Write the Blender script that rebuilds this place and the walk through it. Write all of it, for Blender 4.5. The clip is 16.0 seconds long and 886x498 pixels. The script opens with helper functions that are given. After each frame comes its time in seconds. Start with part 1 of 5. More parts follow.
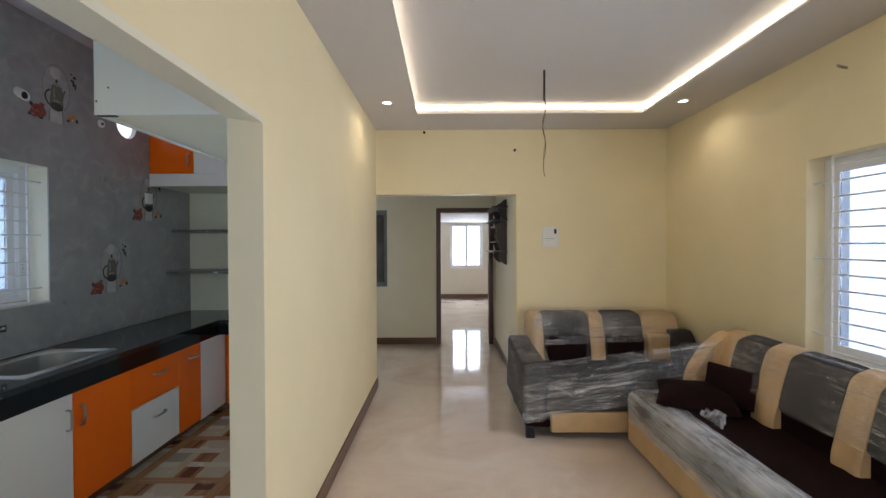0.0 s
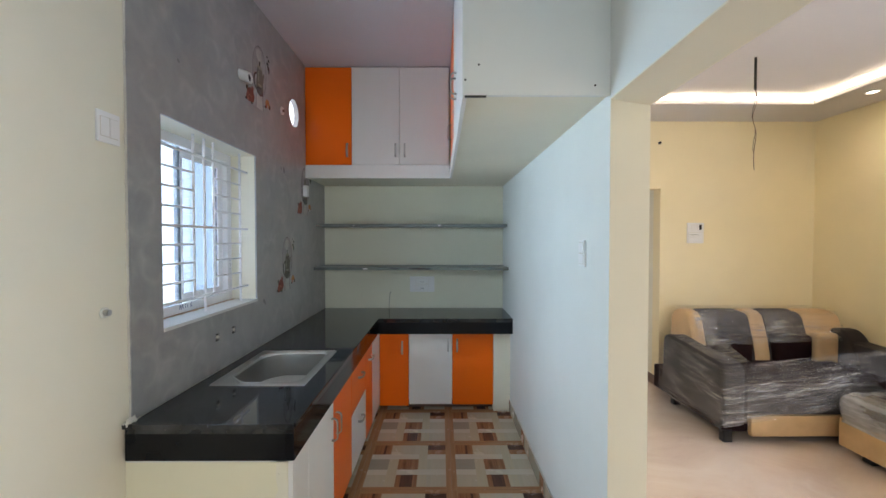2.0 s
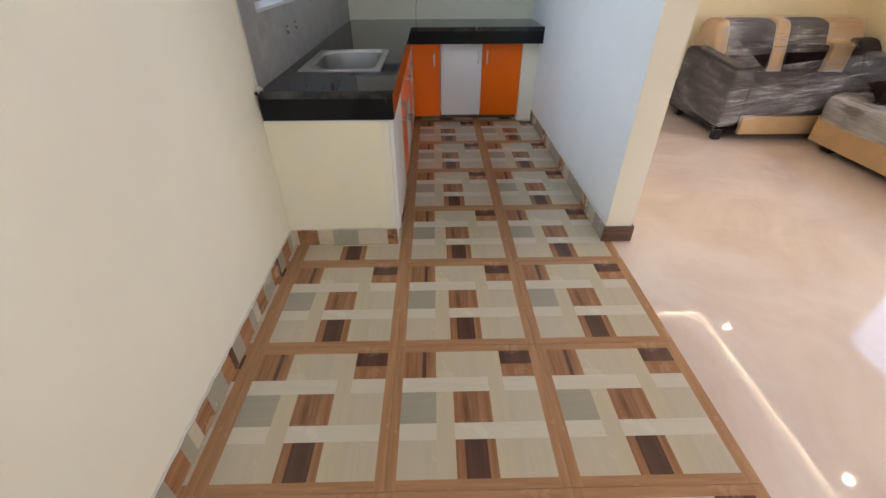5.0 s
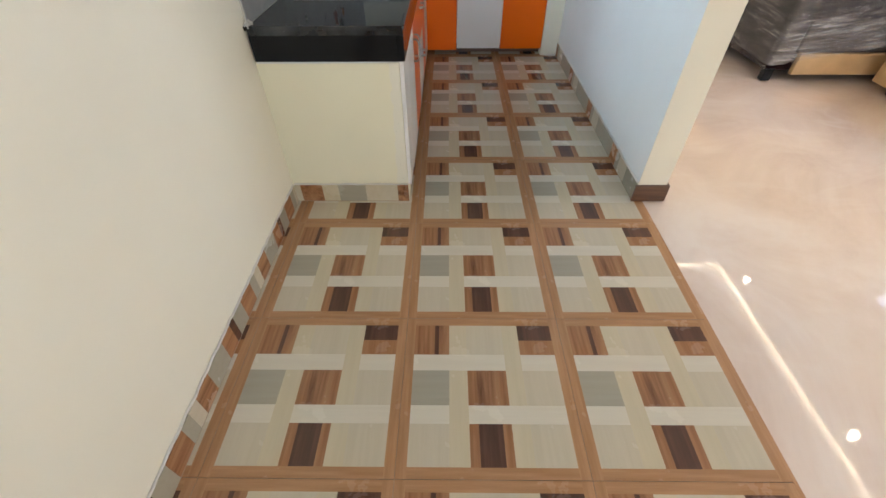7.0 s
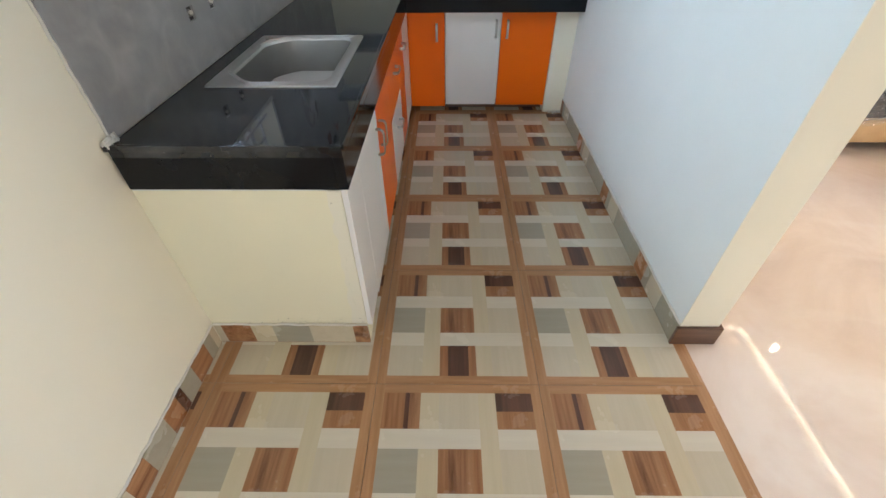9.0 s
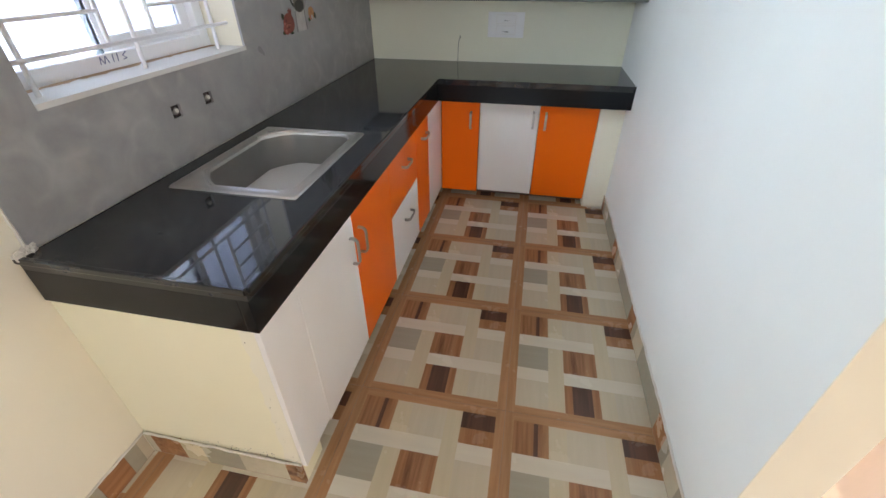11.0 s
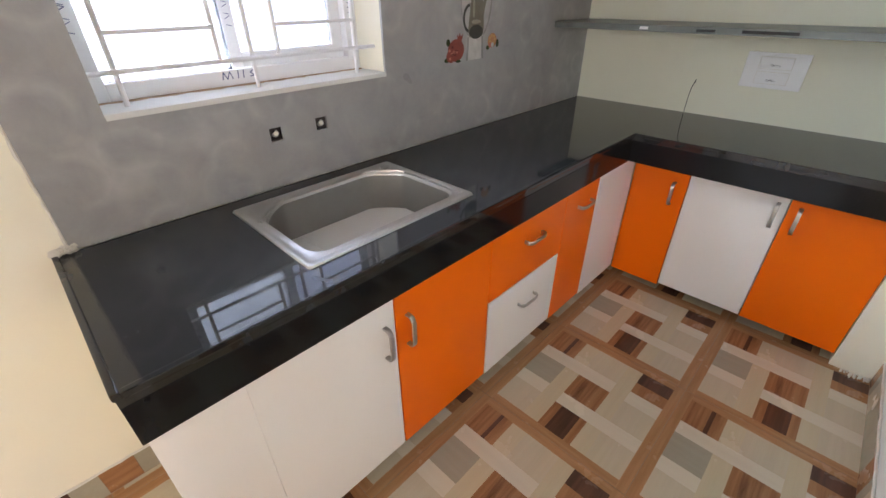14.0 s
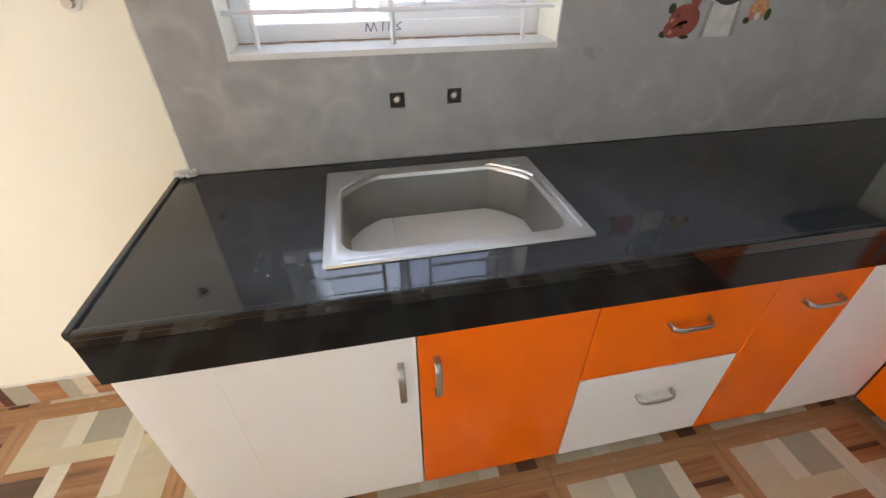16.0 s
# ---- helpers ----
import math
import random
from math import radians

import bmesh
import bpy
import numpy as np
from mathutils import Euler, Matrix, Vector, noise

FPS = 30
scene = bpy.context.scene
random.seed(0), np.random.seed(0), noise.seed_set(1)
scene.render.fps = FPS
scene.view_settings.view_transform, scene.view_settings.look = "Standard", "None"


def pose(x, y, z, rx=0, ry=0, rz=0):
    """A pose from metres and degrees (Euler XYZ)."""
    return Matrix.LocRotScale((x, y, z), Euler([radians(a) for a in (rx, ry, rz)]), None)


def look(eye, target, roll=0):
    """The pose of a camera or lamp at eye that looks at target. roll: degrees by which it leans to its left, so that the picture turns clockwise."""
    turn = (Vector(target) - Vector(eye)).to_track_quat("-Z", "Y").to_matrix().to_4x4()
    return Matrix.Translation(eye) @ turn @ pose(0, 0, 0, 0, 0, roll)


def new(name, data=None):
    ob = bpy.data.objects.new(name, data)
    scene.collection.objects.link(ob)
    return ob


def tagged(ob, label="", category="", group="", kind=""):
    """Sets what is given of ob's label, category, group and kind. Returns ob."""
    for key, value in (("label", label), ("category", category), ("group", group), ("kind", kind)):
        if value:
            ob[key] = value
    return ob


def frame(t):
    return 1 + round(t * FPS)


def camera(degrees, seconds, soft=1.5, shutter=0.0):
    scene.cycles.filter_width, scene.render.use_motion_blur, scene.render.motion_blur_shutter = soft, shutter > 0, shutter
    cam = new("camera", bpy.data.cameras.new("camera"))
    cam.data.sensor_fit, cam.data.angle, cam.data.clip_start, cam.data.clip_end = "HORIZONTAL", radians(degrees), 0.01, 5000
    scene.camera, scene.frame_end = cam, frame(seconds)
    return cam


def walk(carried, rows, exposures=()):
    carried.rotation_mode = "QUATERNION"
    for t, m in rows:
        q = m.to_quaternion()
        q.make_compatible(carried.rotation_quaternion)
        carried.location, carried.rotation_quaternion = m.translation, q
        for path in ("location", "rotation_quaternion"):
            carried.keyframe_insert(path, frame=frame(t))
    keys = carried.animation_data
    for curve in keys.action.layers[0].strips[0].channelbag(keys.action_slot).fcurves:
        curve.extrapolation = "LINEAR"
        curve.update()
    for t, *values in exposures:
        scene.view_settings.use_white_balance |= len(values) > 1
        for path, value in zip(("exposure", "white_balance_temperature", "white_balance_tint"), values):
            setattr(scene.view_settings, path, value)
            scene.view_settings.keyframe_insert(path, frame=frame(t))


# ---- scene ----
cam = camera(93.7, 16.0)
PATH = [
    (0, (2.068, -1.522, 1.559), (2.055, 0.478, 1.536), -0.2),
    (0.5, (1.691, -1.402, 1.565), (1.681, 0.598, 1.531), 0.0),
    (1, (1.298, -1.341, 1.572), (1.293, 0.659, 1.537), 0.0),
    (1.5, (0.898, -1.359, 1.579), (0.894, 0.641, 1.54), -0.1),
    (2, (0.53, -1.359, 1.562), (0.541, 0.641, 1.518), -0.0),
    (2.5, (0.269, -1.456, 1.593), (0.29, 0.543, 1.524), -0.1),
    (3, (0.092, -1.622, 1.556), (0.148, 0.372, 1.428), 0.1),
    (3.5, (0.107, -1.811, 1.566), (0.16, 0.158, 1.221), -0.4),
    (4, (0.134, -1.865, 1.507), (0.187, 0.035, 0.885), -0.3),
    (4.5, (0.146, -1.837, 1.424), (0.191, -0.061, 0.505), -0.4),
    (5, (0.177, -1.832, 1.387), (0.208, -0.2, 0.232), -0.2),
    (7.5, (0.159, -1.442, 1.375), (0.133, -0.002, -0.012), -0.6),
    (8, (0.223, -1.217, 1.39), (0.204, 0.227, 0.007), -0.4),
    (8.5, (0.265, -1.038, 1.386), (0.238, 0.421, 0.018), -0.6),
    (9, (0.265, -0.813, 1.397), (0.24, 0.679, 0.065), -0.5),
    (9.5, (0.3, -0.712, 1.421), (0.249, 0.84, 0.16), -0.9),
    (12, (0.706, -0.212, 1.481), (0.106, 1.359, 0.397), -0.2),
    (12.5, (0.758, -0.116, 1.452), (0.018, 1.417, 0.403), -0.6),
    (13, (0.83, -0.014, 1.474), (-0.055, 1.432, 0.414), -0.6),
    (13.5, (0.812, 0.09, 1.451), (-0.221, 1.444, 0.402), -0.5),
    (14, (0.698, 0.241, 1.435), (-0.496, 1.458, 0.39), -0.5),
    (14.5, (0.623, 0.374, 1.421), (-0.733, 1.389, 0.357), -0.3),
    (15, (0.613, 0.515, 1.428), (-0.858, 1.286, 0.314), 0.2),
    (15.5, (0.619, 0.602, 1.397), (-0.94, 1.14, 0.266), 0.1),
    (16, (0.586, 0.721, 1.398), (-1.007, 1.041, 0.232), -0.2),
]
EXPOSURE = [(0.0, -0.82, 5950, 11), (0.5, -0.67, 5980, 11), (1.5, -0.19, 6050, 12), (2.5, -0.24, 6400, 18), (3.5, -0.39, 6500, 24), (5.0, -0.16, 6400, 22),
            (7.5, 0.03, 6250, 16), (9.0, 0.17, 6300, 16), (12.0, 0.38, 6900, 23), (13.5, 0.50, 7050, 24), (16.0, 0.65, 6980, 21)]
walk(cam, [(t, look(eye, target, roll)) for t, eye, target, roll in PATH], EXPOSURE)

# ---- light ----
world = bpy.data.worlds.new("sky")
scene.world = world
world.use_nodes = True
wn = world.node_tree
sky = wn.nodes.new("ShaderNodeTexSky")
sky.sky_type = "NISHITA"
sky.sun_disc = False
sky.sun_elevation, sky.sun_rotation = radians(48), radians(200)
wn.links.new(sky.outputs[0], wn.nodes["Background"].inputs[0])
wn.nodes["Background"].inputs[1].default_value = 0.1


def area_lamp(name, m, sx, sy, power, colour):
    d = bpy.data.lights.new(name, "AREA")
    d.shape, d.size, d.size_y, d.energy, d.color = "RECTANGLE", sx, sy, power, colour
    ob = new(name, d)
    ob.matrix_world = m
    return ob


def toward(x, y, z, dx, dy, dz):
    return look((x, y, z), (x + dx, y + dy, z + dz))


DAY = (0.90, 0.95, 1.0)
COOL = (0.68, 0.895, 1.0)
WARM = (1.0, 0.83, 0.58)
area_lamp("kitchen_window_daylight", toward(-0.93, 0.85, 1.65, 1, 0, 0), 0.98, 1.0, 74, COOL)
area_lamp("living_window_daylight", toward(4.74, 0.56, 1.48, -1, 0, 0), 1.36, 1.30, 128, DAY)
area_lamp("bedroom_window_daylight", toward(2.665, 10.67, 1.51, 0, -1, 0), 0.95, 1.28, 270, DAY)
area_lamp("hall_window_daylight", toward(0.62, 5.09, 1.495, 0, -1, 0), 0.46, 1.12, 24, DAY)
area_lamp("entrance_daylight", toward(2.9, -4.40, 1.30, 0, 1, -0.3), 1.9, 2.1, 56, (1.0, 0.92, 0.82))
area_lamp("dining_window_daylight", toward(0.25, -4.25, 1.7, 0, 1, 0), 1.4, 1.5, 30, COOL)
# LED strips lying in the ceiling cove
for nm, x, y, sx, sy in (("cove_light_north", 2.87, 2.478, 2.1, 0.02), ("cove_light_west", 1.772, 0.0, 0.02, 4.9),
                         ("cove_light_east", 3.973, 0.0, 0.02, 4.9), ("cove_light_south", 2.87, -2.478, 2.1, 0.02)):
    area_lamp(nm, toward(x, y, 2.818, 0.0, 0.0001, 1), sx, sy, 0.36 * max(sx, sy), WARM)
DOWNLIGHTS = [(1.56, 2.12), (4.14, 2.12), (4.14, 0.08)]
for x, y in DOWNLIGHTS:
    d = bpy.data.lights.new("downlight_lamp", "SPOT")
    d.energy, d.color, d.spot_size, d.spot_blend, d.shadow_soft_size = 14, (1.0, 0.80, 0.56), radians(158), 1.0, 0.03
    ob = new("downlight_lamp", d)
    ob.matrix_world = toward(x, y, 2.775, 0, 0.0001, -1)

# ---- materials ----


class Nodes:
    def __init__(self, name):
        self.mat = bpy.data.materials.new(name)
        self.mat.use_nodes = True
        self.t = self.mat.node_tree
        self.p = self.t.nodes["Principled BSDF"]
        self.coord = self.t.nodes.new("ShaderNodeTexCoord").outputs["Object"]

    def node(self, kind, **inputs):
        n = self.t.nodes.new(kind)
        for k, v in inputs.items():
            self.put(n.inputs[k.replace("_", " ")], v)
        return n

    def put(self, socket, v):
        if isinstance(v, bpy.types.NodeSocket):
            self.t.links.new(v, socket)
        else:
            socket.default_value = v

    def set(self, **inputs):
        for k, v in inputs.items():
            self.put(self.p.inputs[k.replace("_", " ")], v)
        return self

    def scaled(self, sx, sy, sz):
        m = self.node("ShaderNodeMapping", Vector=self.coord)
        m.inputs["Scale"].default_value = (sx, sy, sz)
        return m.outputs[0]

    def noise(self, scale, detail=4.0, vec=None, rough=0.55, dist=0.0):
        return self.node("ShaderNodeTexNoise", Vector=vec or self.coord, Scale=scale, Detail=detail, Roughness=rough, Distortion=dist).outputs["Fac"]

    def ramp(self, fac, *stops):
        n = self.node("ShaderNodeValToRGB", Fac=fac)
        e = n.color_ramp.elements
        while len(e) < len(stops):
            e.new(0.5)
        for el, (pos, c) in zip(e, stops):
            el.position = pos
            el.color = (*c, 1) if len(c) == 3 else c
        return n.outputs["Color"]

    def mix(self, fac, a, b, mode="MIX"):
        n = self.node("ShaderNodeMix")
        n.data_type, n.blend_type = "RGBA", mode
        self.put(n.inputs[0], fac)
        for sock, v in ((n.inputs[6], a), (n.inputs[7], b)):
            self.put(sock, v if isinstance(v, bpy.types.NodeSocket) else (*v, 1))
        return n.outputs[2]

    def math(self, op, a, b=0.0):
        n = self.t.nodes.new("ShaderNodeMath")
        n.operation = op
        self.put(n.inputs[0], a)
        self.put(n.inputs[1], b)
        return n.outputs[0]

    def bump(self, height, strength=0.2, distance=0.002):
        self.put(self.p.inputs["Normal"], self.node("ShaderNodeBump", Height=height, Strength=strength, Distance=distance).outputs[0])
        return self


def mul(c, f):
    return tuple(min(1, x * f) for x in c)


def paint(name, colour, rough=0.6, var=0.05):
    n = Nodes(name)
    big = n.ramp(n.noise(1.3, 3), (0.3, mul(colour, 1 - var)), (0.7, mul(colour, 1 + var * 0.5)))
    smudge = n.noise(14, 5, rough=0.7)
    col = n.mix(n.math("MULTIPLY", n.ramp(smudge, (0.62, (0, 0, 0)), (0.8, (1, 1, 1))), 0.12), big, mul(colour, 0.75))
    n.set(Base_Color=col, Roughness=rough)
    n.bump(n.math("ADD", n.noise(90, 3), n.math("MULTIPLY", n.noise(9, 2), 3.0)), 0.12, 0.002)
    return n.mat


def laminate(name, colour, rough=0.28):
    n = Nodes(name)
    col = n.ramp(n.noise(2.5, 2), (0.3, mul(colour, 0.97)), (0.7, colour))
    n.set(Base_Color=col, Roughness=rough, Specular_IOR_Level=0.27)
    return n.mat


def wood(name, light, dark, axis=1, scale=9.0, rough=0.3, stretch=14.0):
    n = Nodes(name)
    s = [stretch, stretch, stretch]
    s[axis] = 1.2
    v = n.scaled(*s)
    g = n.noise(scale * 0.35, 5, v, 0.6, 0.6)
    f = n.noise(scale * 2.2, 3, v)
    col = n.ramp(n.math("ADD", n.math("MULTIPLY", g, 0.75), n.math("MULTIPLY", f, 0.25)), (0.34, dark), (0.5, tuple((a + b) / 2 for a, b in zip(light, dark))), (0.64, light))
    n.set(Base_Color=col, Roughness=rough)
    return n.mat


CREAM = paint("cream_wall_paint", (0.84, 0.735, 0.485))
PALE = paint("pale_cream_paint", (0.80, 0.76, 0.625))
BUTTER = paint("butter_cream_paint", (0.82, 0.77, 0.575), 0.6, 0.06)
SHELFWALL = paint("pale_green_cream_paint", (0.735, 0.725, 0.59))
SILLWHITE = paint("chalky_white_paint", (0.70, 0.70, 0.68))
WHITE = paint("white_wall_paint", (0.765, 0.785, 0.765))
# ceiling white greyed in the paint to stand for its dim light
CEIL = paint("dimmed_white_ceiling_paint", (0.62, 0.595, 0.595), 0.8, 0.02)
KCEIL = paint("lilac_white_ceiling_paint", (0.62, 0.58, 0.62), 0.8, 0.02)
ORANGE = laminate("orange_laminate", (0.92, 0.152, 0.003))
LAMWHITE = laminate("white_laminate", (0.80, 0.78, 0.76))
CARCASS = laminate("white_carcass_board", (0.68, 0.67, 0.64), 0.5)
UPVC = laminate("white_upvc", (0.82, 0.83, 0.85), 0.3)
PLASTIC = laminate("white_switch_plastic", (0.82, 0.82, 0.82), 0.35)
BLACKP = laminate("black_plastic", (0.015, 0.015, 0.016), 0.4)
MARK = laminate("blue_black_marker_ink", (0.13, 0.15, 0.27), 0.5)
DARKWOOD = wood("dark_red_brown_wood", (0.09, 0.030, 0.016), (0.035, 0.012, 0.007), 2, 8, 0.35)
SKIRT = wood("dark_brown_skirting_tile", (0.15, 0.072, 0.040), (0.075, 0.035, 0.02), 0, 8, 0.3)
ESPRESSO = wood("espresso_shelf_board", (0.035, 0.02, 0.018), (0.012, 0.008, 0.008), 1, 8, 0.4)


def granite(name, spec, rough, dusty):
    n = Nodes(name)
    speck = n.ramp(n.noise(420, 2), (0.66, (0.006, 0.0065, 0.008)), (0.82, (0.03, 0.033, 0.04)))
    smear = n.ramp(n.noise(4.2, 5, n.scaled(1.0, 1.9, 1.0), 0.55, 0.2), (0.50, (0, 0, 0)), (0.74, (1, 1, 1)))
    wiped = n.ramp(n.noise(1.7, 4, n.scaled(2.2, 0.8, 1.0), 0.5, 0.4), (0.35, (0.25, 0.25, 0.25)), (0.62, (1, 1, 1)))
    grains = n.ramp(n.noise(95, 2), (0.72, (0, 0, 0)), (0.76, (1, 1, 1)))
    near_end = n.ramp(n.math("MULTIPLY", n.node("ShaderNodeSeparateXYZ", Vector=n.coord).outputs[1], 0.5), (0.12, (1, 1, 1)), (0.42, (0.4, 0.4, 0.4)))
    dust = n.math("MULTIPLY", n.math("ADD", n.math("MULTIPLY", smear, 0.13 * dusty), n.math("MULTIPLY", grains, 0.14 * dusty)), near_end)
    dust = n.math("ADD", dust, n.math("MULTIPLY", wiped, 0.012 * dusty))
    n.set(Base_Color=n.mix(dust, speck, (0.40, 0.43, 0.46)), Specular_IOR_Level=spec)
    n.set(Roughness=n.math("ADD", n.math("ADD", n.math("MULTIPLY", n.math("MULTIPLY", smear, near_end), 0.07), rough), n.math("MULTIPLY", wiped, 0.02 * dusty)))
    return n.mat


GRANITE = granite("black_polished_granite", 0.58, 0.03, 1.0)
GRANITE_EDGE = granite("black_honed_granite_edge", 0.22, 0.08, 0.05)


def shelf_stone():
    n = Nodes("grey_slate_shelf_stone")
    col = n.ramp(n.noise(12, 5), (0.3, (0.10, 0.115, 0.112)), (0.7, (0.165, 0.185, 0.175)))
    n.set(Base_Color=col, Roughness=0.35)
    n.bump(n.noise(60, 3), 0.2, 0.001)
    return n.mat


SLATE = shelf_stone()


def wall_tile_grey():
    n = Nodes("grey_printed_wall_tile")
    warp = n.node("ShaderNodeMixRGB", Fac=0.05, Color1=n.coord, Color2=n.node("ShaderNodeTexNoise", Vector=n.coord, Scale=4.0, Detail=3.0).outputs["Color"]).outputs[0]

    def crescents(scale, seed):
        shift = n.node("ShaderNodeMapping", Vector=warp)
        shift.inputs["Location"].default_value = (seed, seed * 1.7, seed * 0.6)
        v = n.node("ShaderNodeTexVoronoi", Vector=shift.outputs[0], Scale=scale).outputs["Distance"]
        ring = n.ramp(v, (0.30, (0, 0, 0)), (0.44, (1, 1, 1)), (0.50, (0.6, 0.6, 0.6)), (0.60, (0, 0, 0)))
        gap = n.ramp(n.noise(scale * 1.1, 3, shift.outputs[0]), (0.46, (0, 0, 0)), (0.60, (1, 1, 1)))
        return n.math("MULTIPLY", ring, gap)

    cloud = n.ramp(n.noise(5.5, 6, rough=0.65, dist=0.4), (0.34, (0, 0, 0)), (0.68, (1, 1, 1)))
    base = n.mix(cloud, (0.285, 0.285, 0.29), (0.36, 0.357, 0.355))
    light = n.math("ADD", n.math("MULTIPLY", crescents(7.0, 0.0), 0.31), n.math("MULTIPLY", crescents(4.6, 3.1), 0.22))
    col = n.mix(light, base, (0.52, 0.51, 0.50))
    n.set(Base_Color=col, Roughness=n.math("ADD", n.math("MULTIPLY", n.noise(3, 3), 0.12), 0.24))
    n.bump(n.noise(30, 3), 0.03, 0.001)
    return n.mat


GREYTILE = wall_tile_grey()


def marble():
    n = Nodes("polished_beige_vitrified_floor")
    warp = n.noise(1.1, 6, rough=0.62, dist=1.2)
    vein = n.ramp(n.math("ABSOLUTE", n.math("SUBTRACT", n.noise(1.3, 3, n.scaled(1, 2.2, 1), 0.5, 0.8), 0.5)), (0.0, (1, 1, 1)), (0.06, (0, 0, 0)))
    base = n.ramp(warp, (0.34, (0.66, 0.53, 0.44)), (0.5, (0.74, 0.615, 0.52)), (0.68, (0.80, 0.70, 0.615)))
    col = n.mix(n.math("MULTIPLY", n.math("MULTIPLY", vein, n.ramp(n.noise(2.3, 2), (0.45, (0, 0, 0)), (0.65, (1, 1, 1)))), 0.30), base, (0.82, 0.75, 0.67))
    n.set(Base_Color=col, Roughness=n.math("ADD", n.math("MULTIPLY", n.noise(4, 4), 0.05), 0.025), Coat_Weight=0.7, Coat_Roughness=0.02)
    return n.mat


MARBLE = marble()


def tile_print(name, light, dark, axis, scale=3.0, rough=0.25, wavy=0.0):
    """A printed strip of wood or stone: fine grain along axis, in slow broad shades."""
    n = Nodes(name)
    s = [16.0, 16.0, 16.0]
    s[axis] = 0.9
    f = n.noise(scale, 4, n.scaled(*s), 0.55, wavy)
    broad = n.noise(scale * 0.3, 2, n.scaled(*s), 0.5, wavy)
    fine = n.noise(220, 2)
    mixed = n.math("ADD", n.math("ADD", n.math("MULTIPLY", f, 0.6), n.math("MULTIPLY", broad, 0.32)), n.math("MULTIPLY", fine, 0.08))
    col = n.ramp(mixed, (0.36, dark), (0.62, light))
    n.set(Base_Color=col, Roughness=n.math("ADD", n.math("MULTIPLY", n.noise(7, 4), 0.12), rough - 0.05), Specular_IOR_Level=0.45)
    return n.mat


T_BAND_X = tile_print("tile_print_oak_band_across", (0.49, 0.27, 0.135), (0.34, 0.175, 0.08), 0, 3.2)
T_BAND_Y = tile_print("tile_print_oak_band_along", (0.49, 0.27, 0.135), (0.34, 0.175, 0.08), 1, 3.2)
T_WHITE = tile_print("tile_print_white_strip", (0.65, 0.595, 0.48), (0.61, 0.55, 0.44), 0)
T_CREAM = tile_print("tile_print_cream_strip", (0.575, 0.495, 0.345), (0.53, 0.455, 0.31), 1)
T_PALE = tile_print("tile_print_pale_panel", (0.56, 0.49, 0.365), (0.515, 0.45, 0.33), 1)
T_GREY = tile_print("tile_print_grey_panel", (0.37, 0.34, 0.262), (0.345, 0.315, 0.24), 0)
T_BROWN = tile_print("tile_print_brown_block", (0.40, 0.20, 0.095), (0.235, 0.105, 0.047), 1, 3.4)
T_STREAK = tile_print("tile_print_streaked_block", (0.42, 0.215, 0.105), (0.14, 0.058, 0.027), 1, 2.2, 0.25, 0.5)
T_DARK = tile_print("tile_print_dark_block", (0.135, 0.064, 0.040), (0.07, 0.036, 0.025), 1, 3.0)
GROUT = paint("tile_grout", (0.30, 0.22, 0.15), 0.8)


def metal(name, colour, rough):
    n = Nodes(name)
    n.set(Base_Color=n.ramp(n.noise(12, 3), (0.3, mul(colour, 0.93)), (0.7, colour)), Metallic=1.0,
          Roughness=n.math("ADD", n.math("MULTIPLY", n.noise(9, 4), 0.08), rough - 0.04))
    return n.mat


# darker base than the rim's: the bowl's inner shade is put into the colour
STEEL = metal("darkened_brushed_steel", (0.34, 0.33, 0.31), 0.42)
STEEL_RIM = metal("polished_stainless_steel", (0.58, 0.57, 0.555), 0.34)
CHROME = metal("satin_chrome", (0.50, 0.485, 0.47), 0.34)
GRILL = laminate("white_grille_paint", (0.74, 0.74, 0.76), 0.4)


def glass_mat(name, frost, colour):
    n = Nodes(name)
    n.set(Base_Color=(*colour, 1), Transmission_Weight=1.0, Roughness=frost, IOR=1.45)
    return n.mat


GLASS = glass_mat("tinted_window_glass", 0.0, (0.062, 0.067, 0.080))
GLASS_SKY = glass_mat("pale_blue_window_glass", 0.0, (0.075, 0.088, 0.112))
GLASS_BLUE = glass_mat("blue_tinted_window_glass", 0.0, (0.036, 0.039, 0.052))
GLASS_CLEAR = glass_mat("clear_window_glass", 0.0, (0.22, 0.23, 0.24))


def emitter(name, colour, strength):
    n = Nodes(name)
    n.set(Base_Color=(*colour, 1), Emission_Color=(*colour, 1), Emission_Strength=strength)
    return n.mat


LED = emitter("led_lens", (1.0, 0.93, 0.80), 12.0)
LEDSTRIP = emitter("warm_led_strip", (1.0, 0.84, 0.58), 15.0)
DAYGLOW = emitter("daylight_beyond_hole", (0.93, 0.96, 1.0), 2.5)


def cloth(name, colour, rough=0.9, weave=0.28, spec=0.3):
    n = Nodes(name)
    n.set(Specular_IOR_Level=spec)
    col = n.ramp(n.noise(220, 3), (0.3, mul(colour, 1 - weave)), (0.7, mul(colour, 1 + weave)))
    n.set(Base_Color=n.mix(0.4, col, n.ramp(n.noise(6, 4), (0.3, mul(colour, 0.75)), (0.7, mul(colour, 1.2)))), Roughness=rough)
    n.bump(n.noise(300, 2), 0.3, 0.001)
    return n.mat


GREYCLOTH = cloth("charcoal_grey_upholstery", (0.042, 0.035, 0.032))
TAN = cloth("tan_leatherette_upholstery", (0.58, 0.39, 0.20), 0.5, 0.07, 0.4)
BROWNCLOTH = cloth("dark_brown_velvet", (0.014, 0.0055, 0.0055), 0.95, 0.28, 0.12)


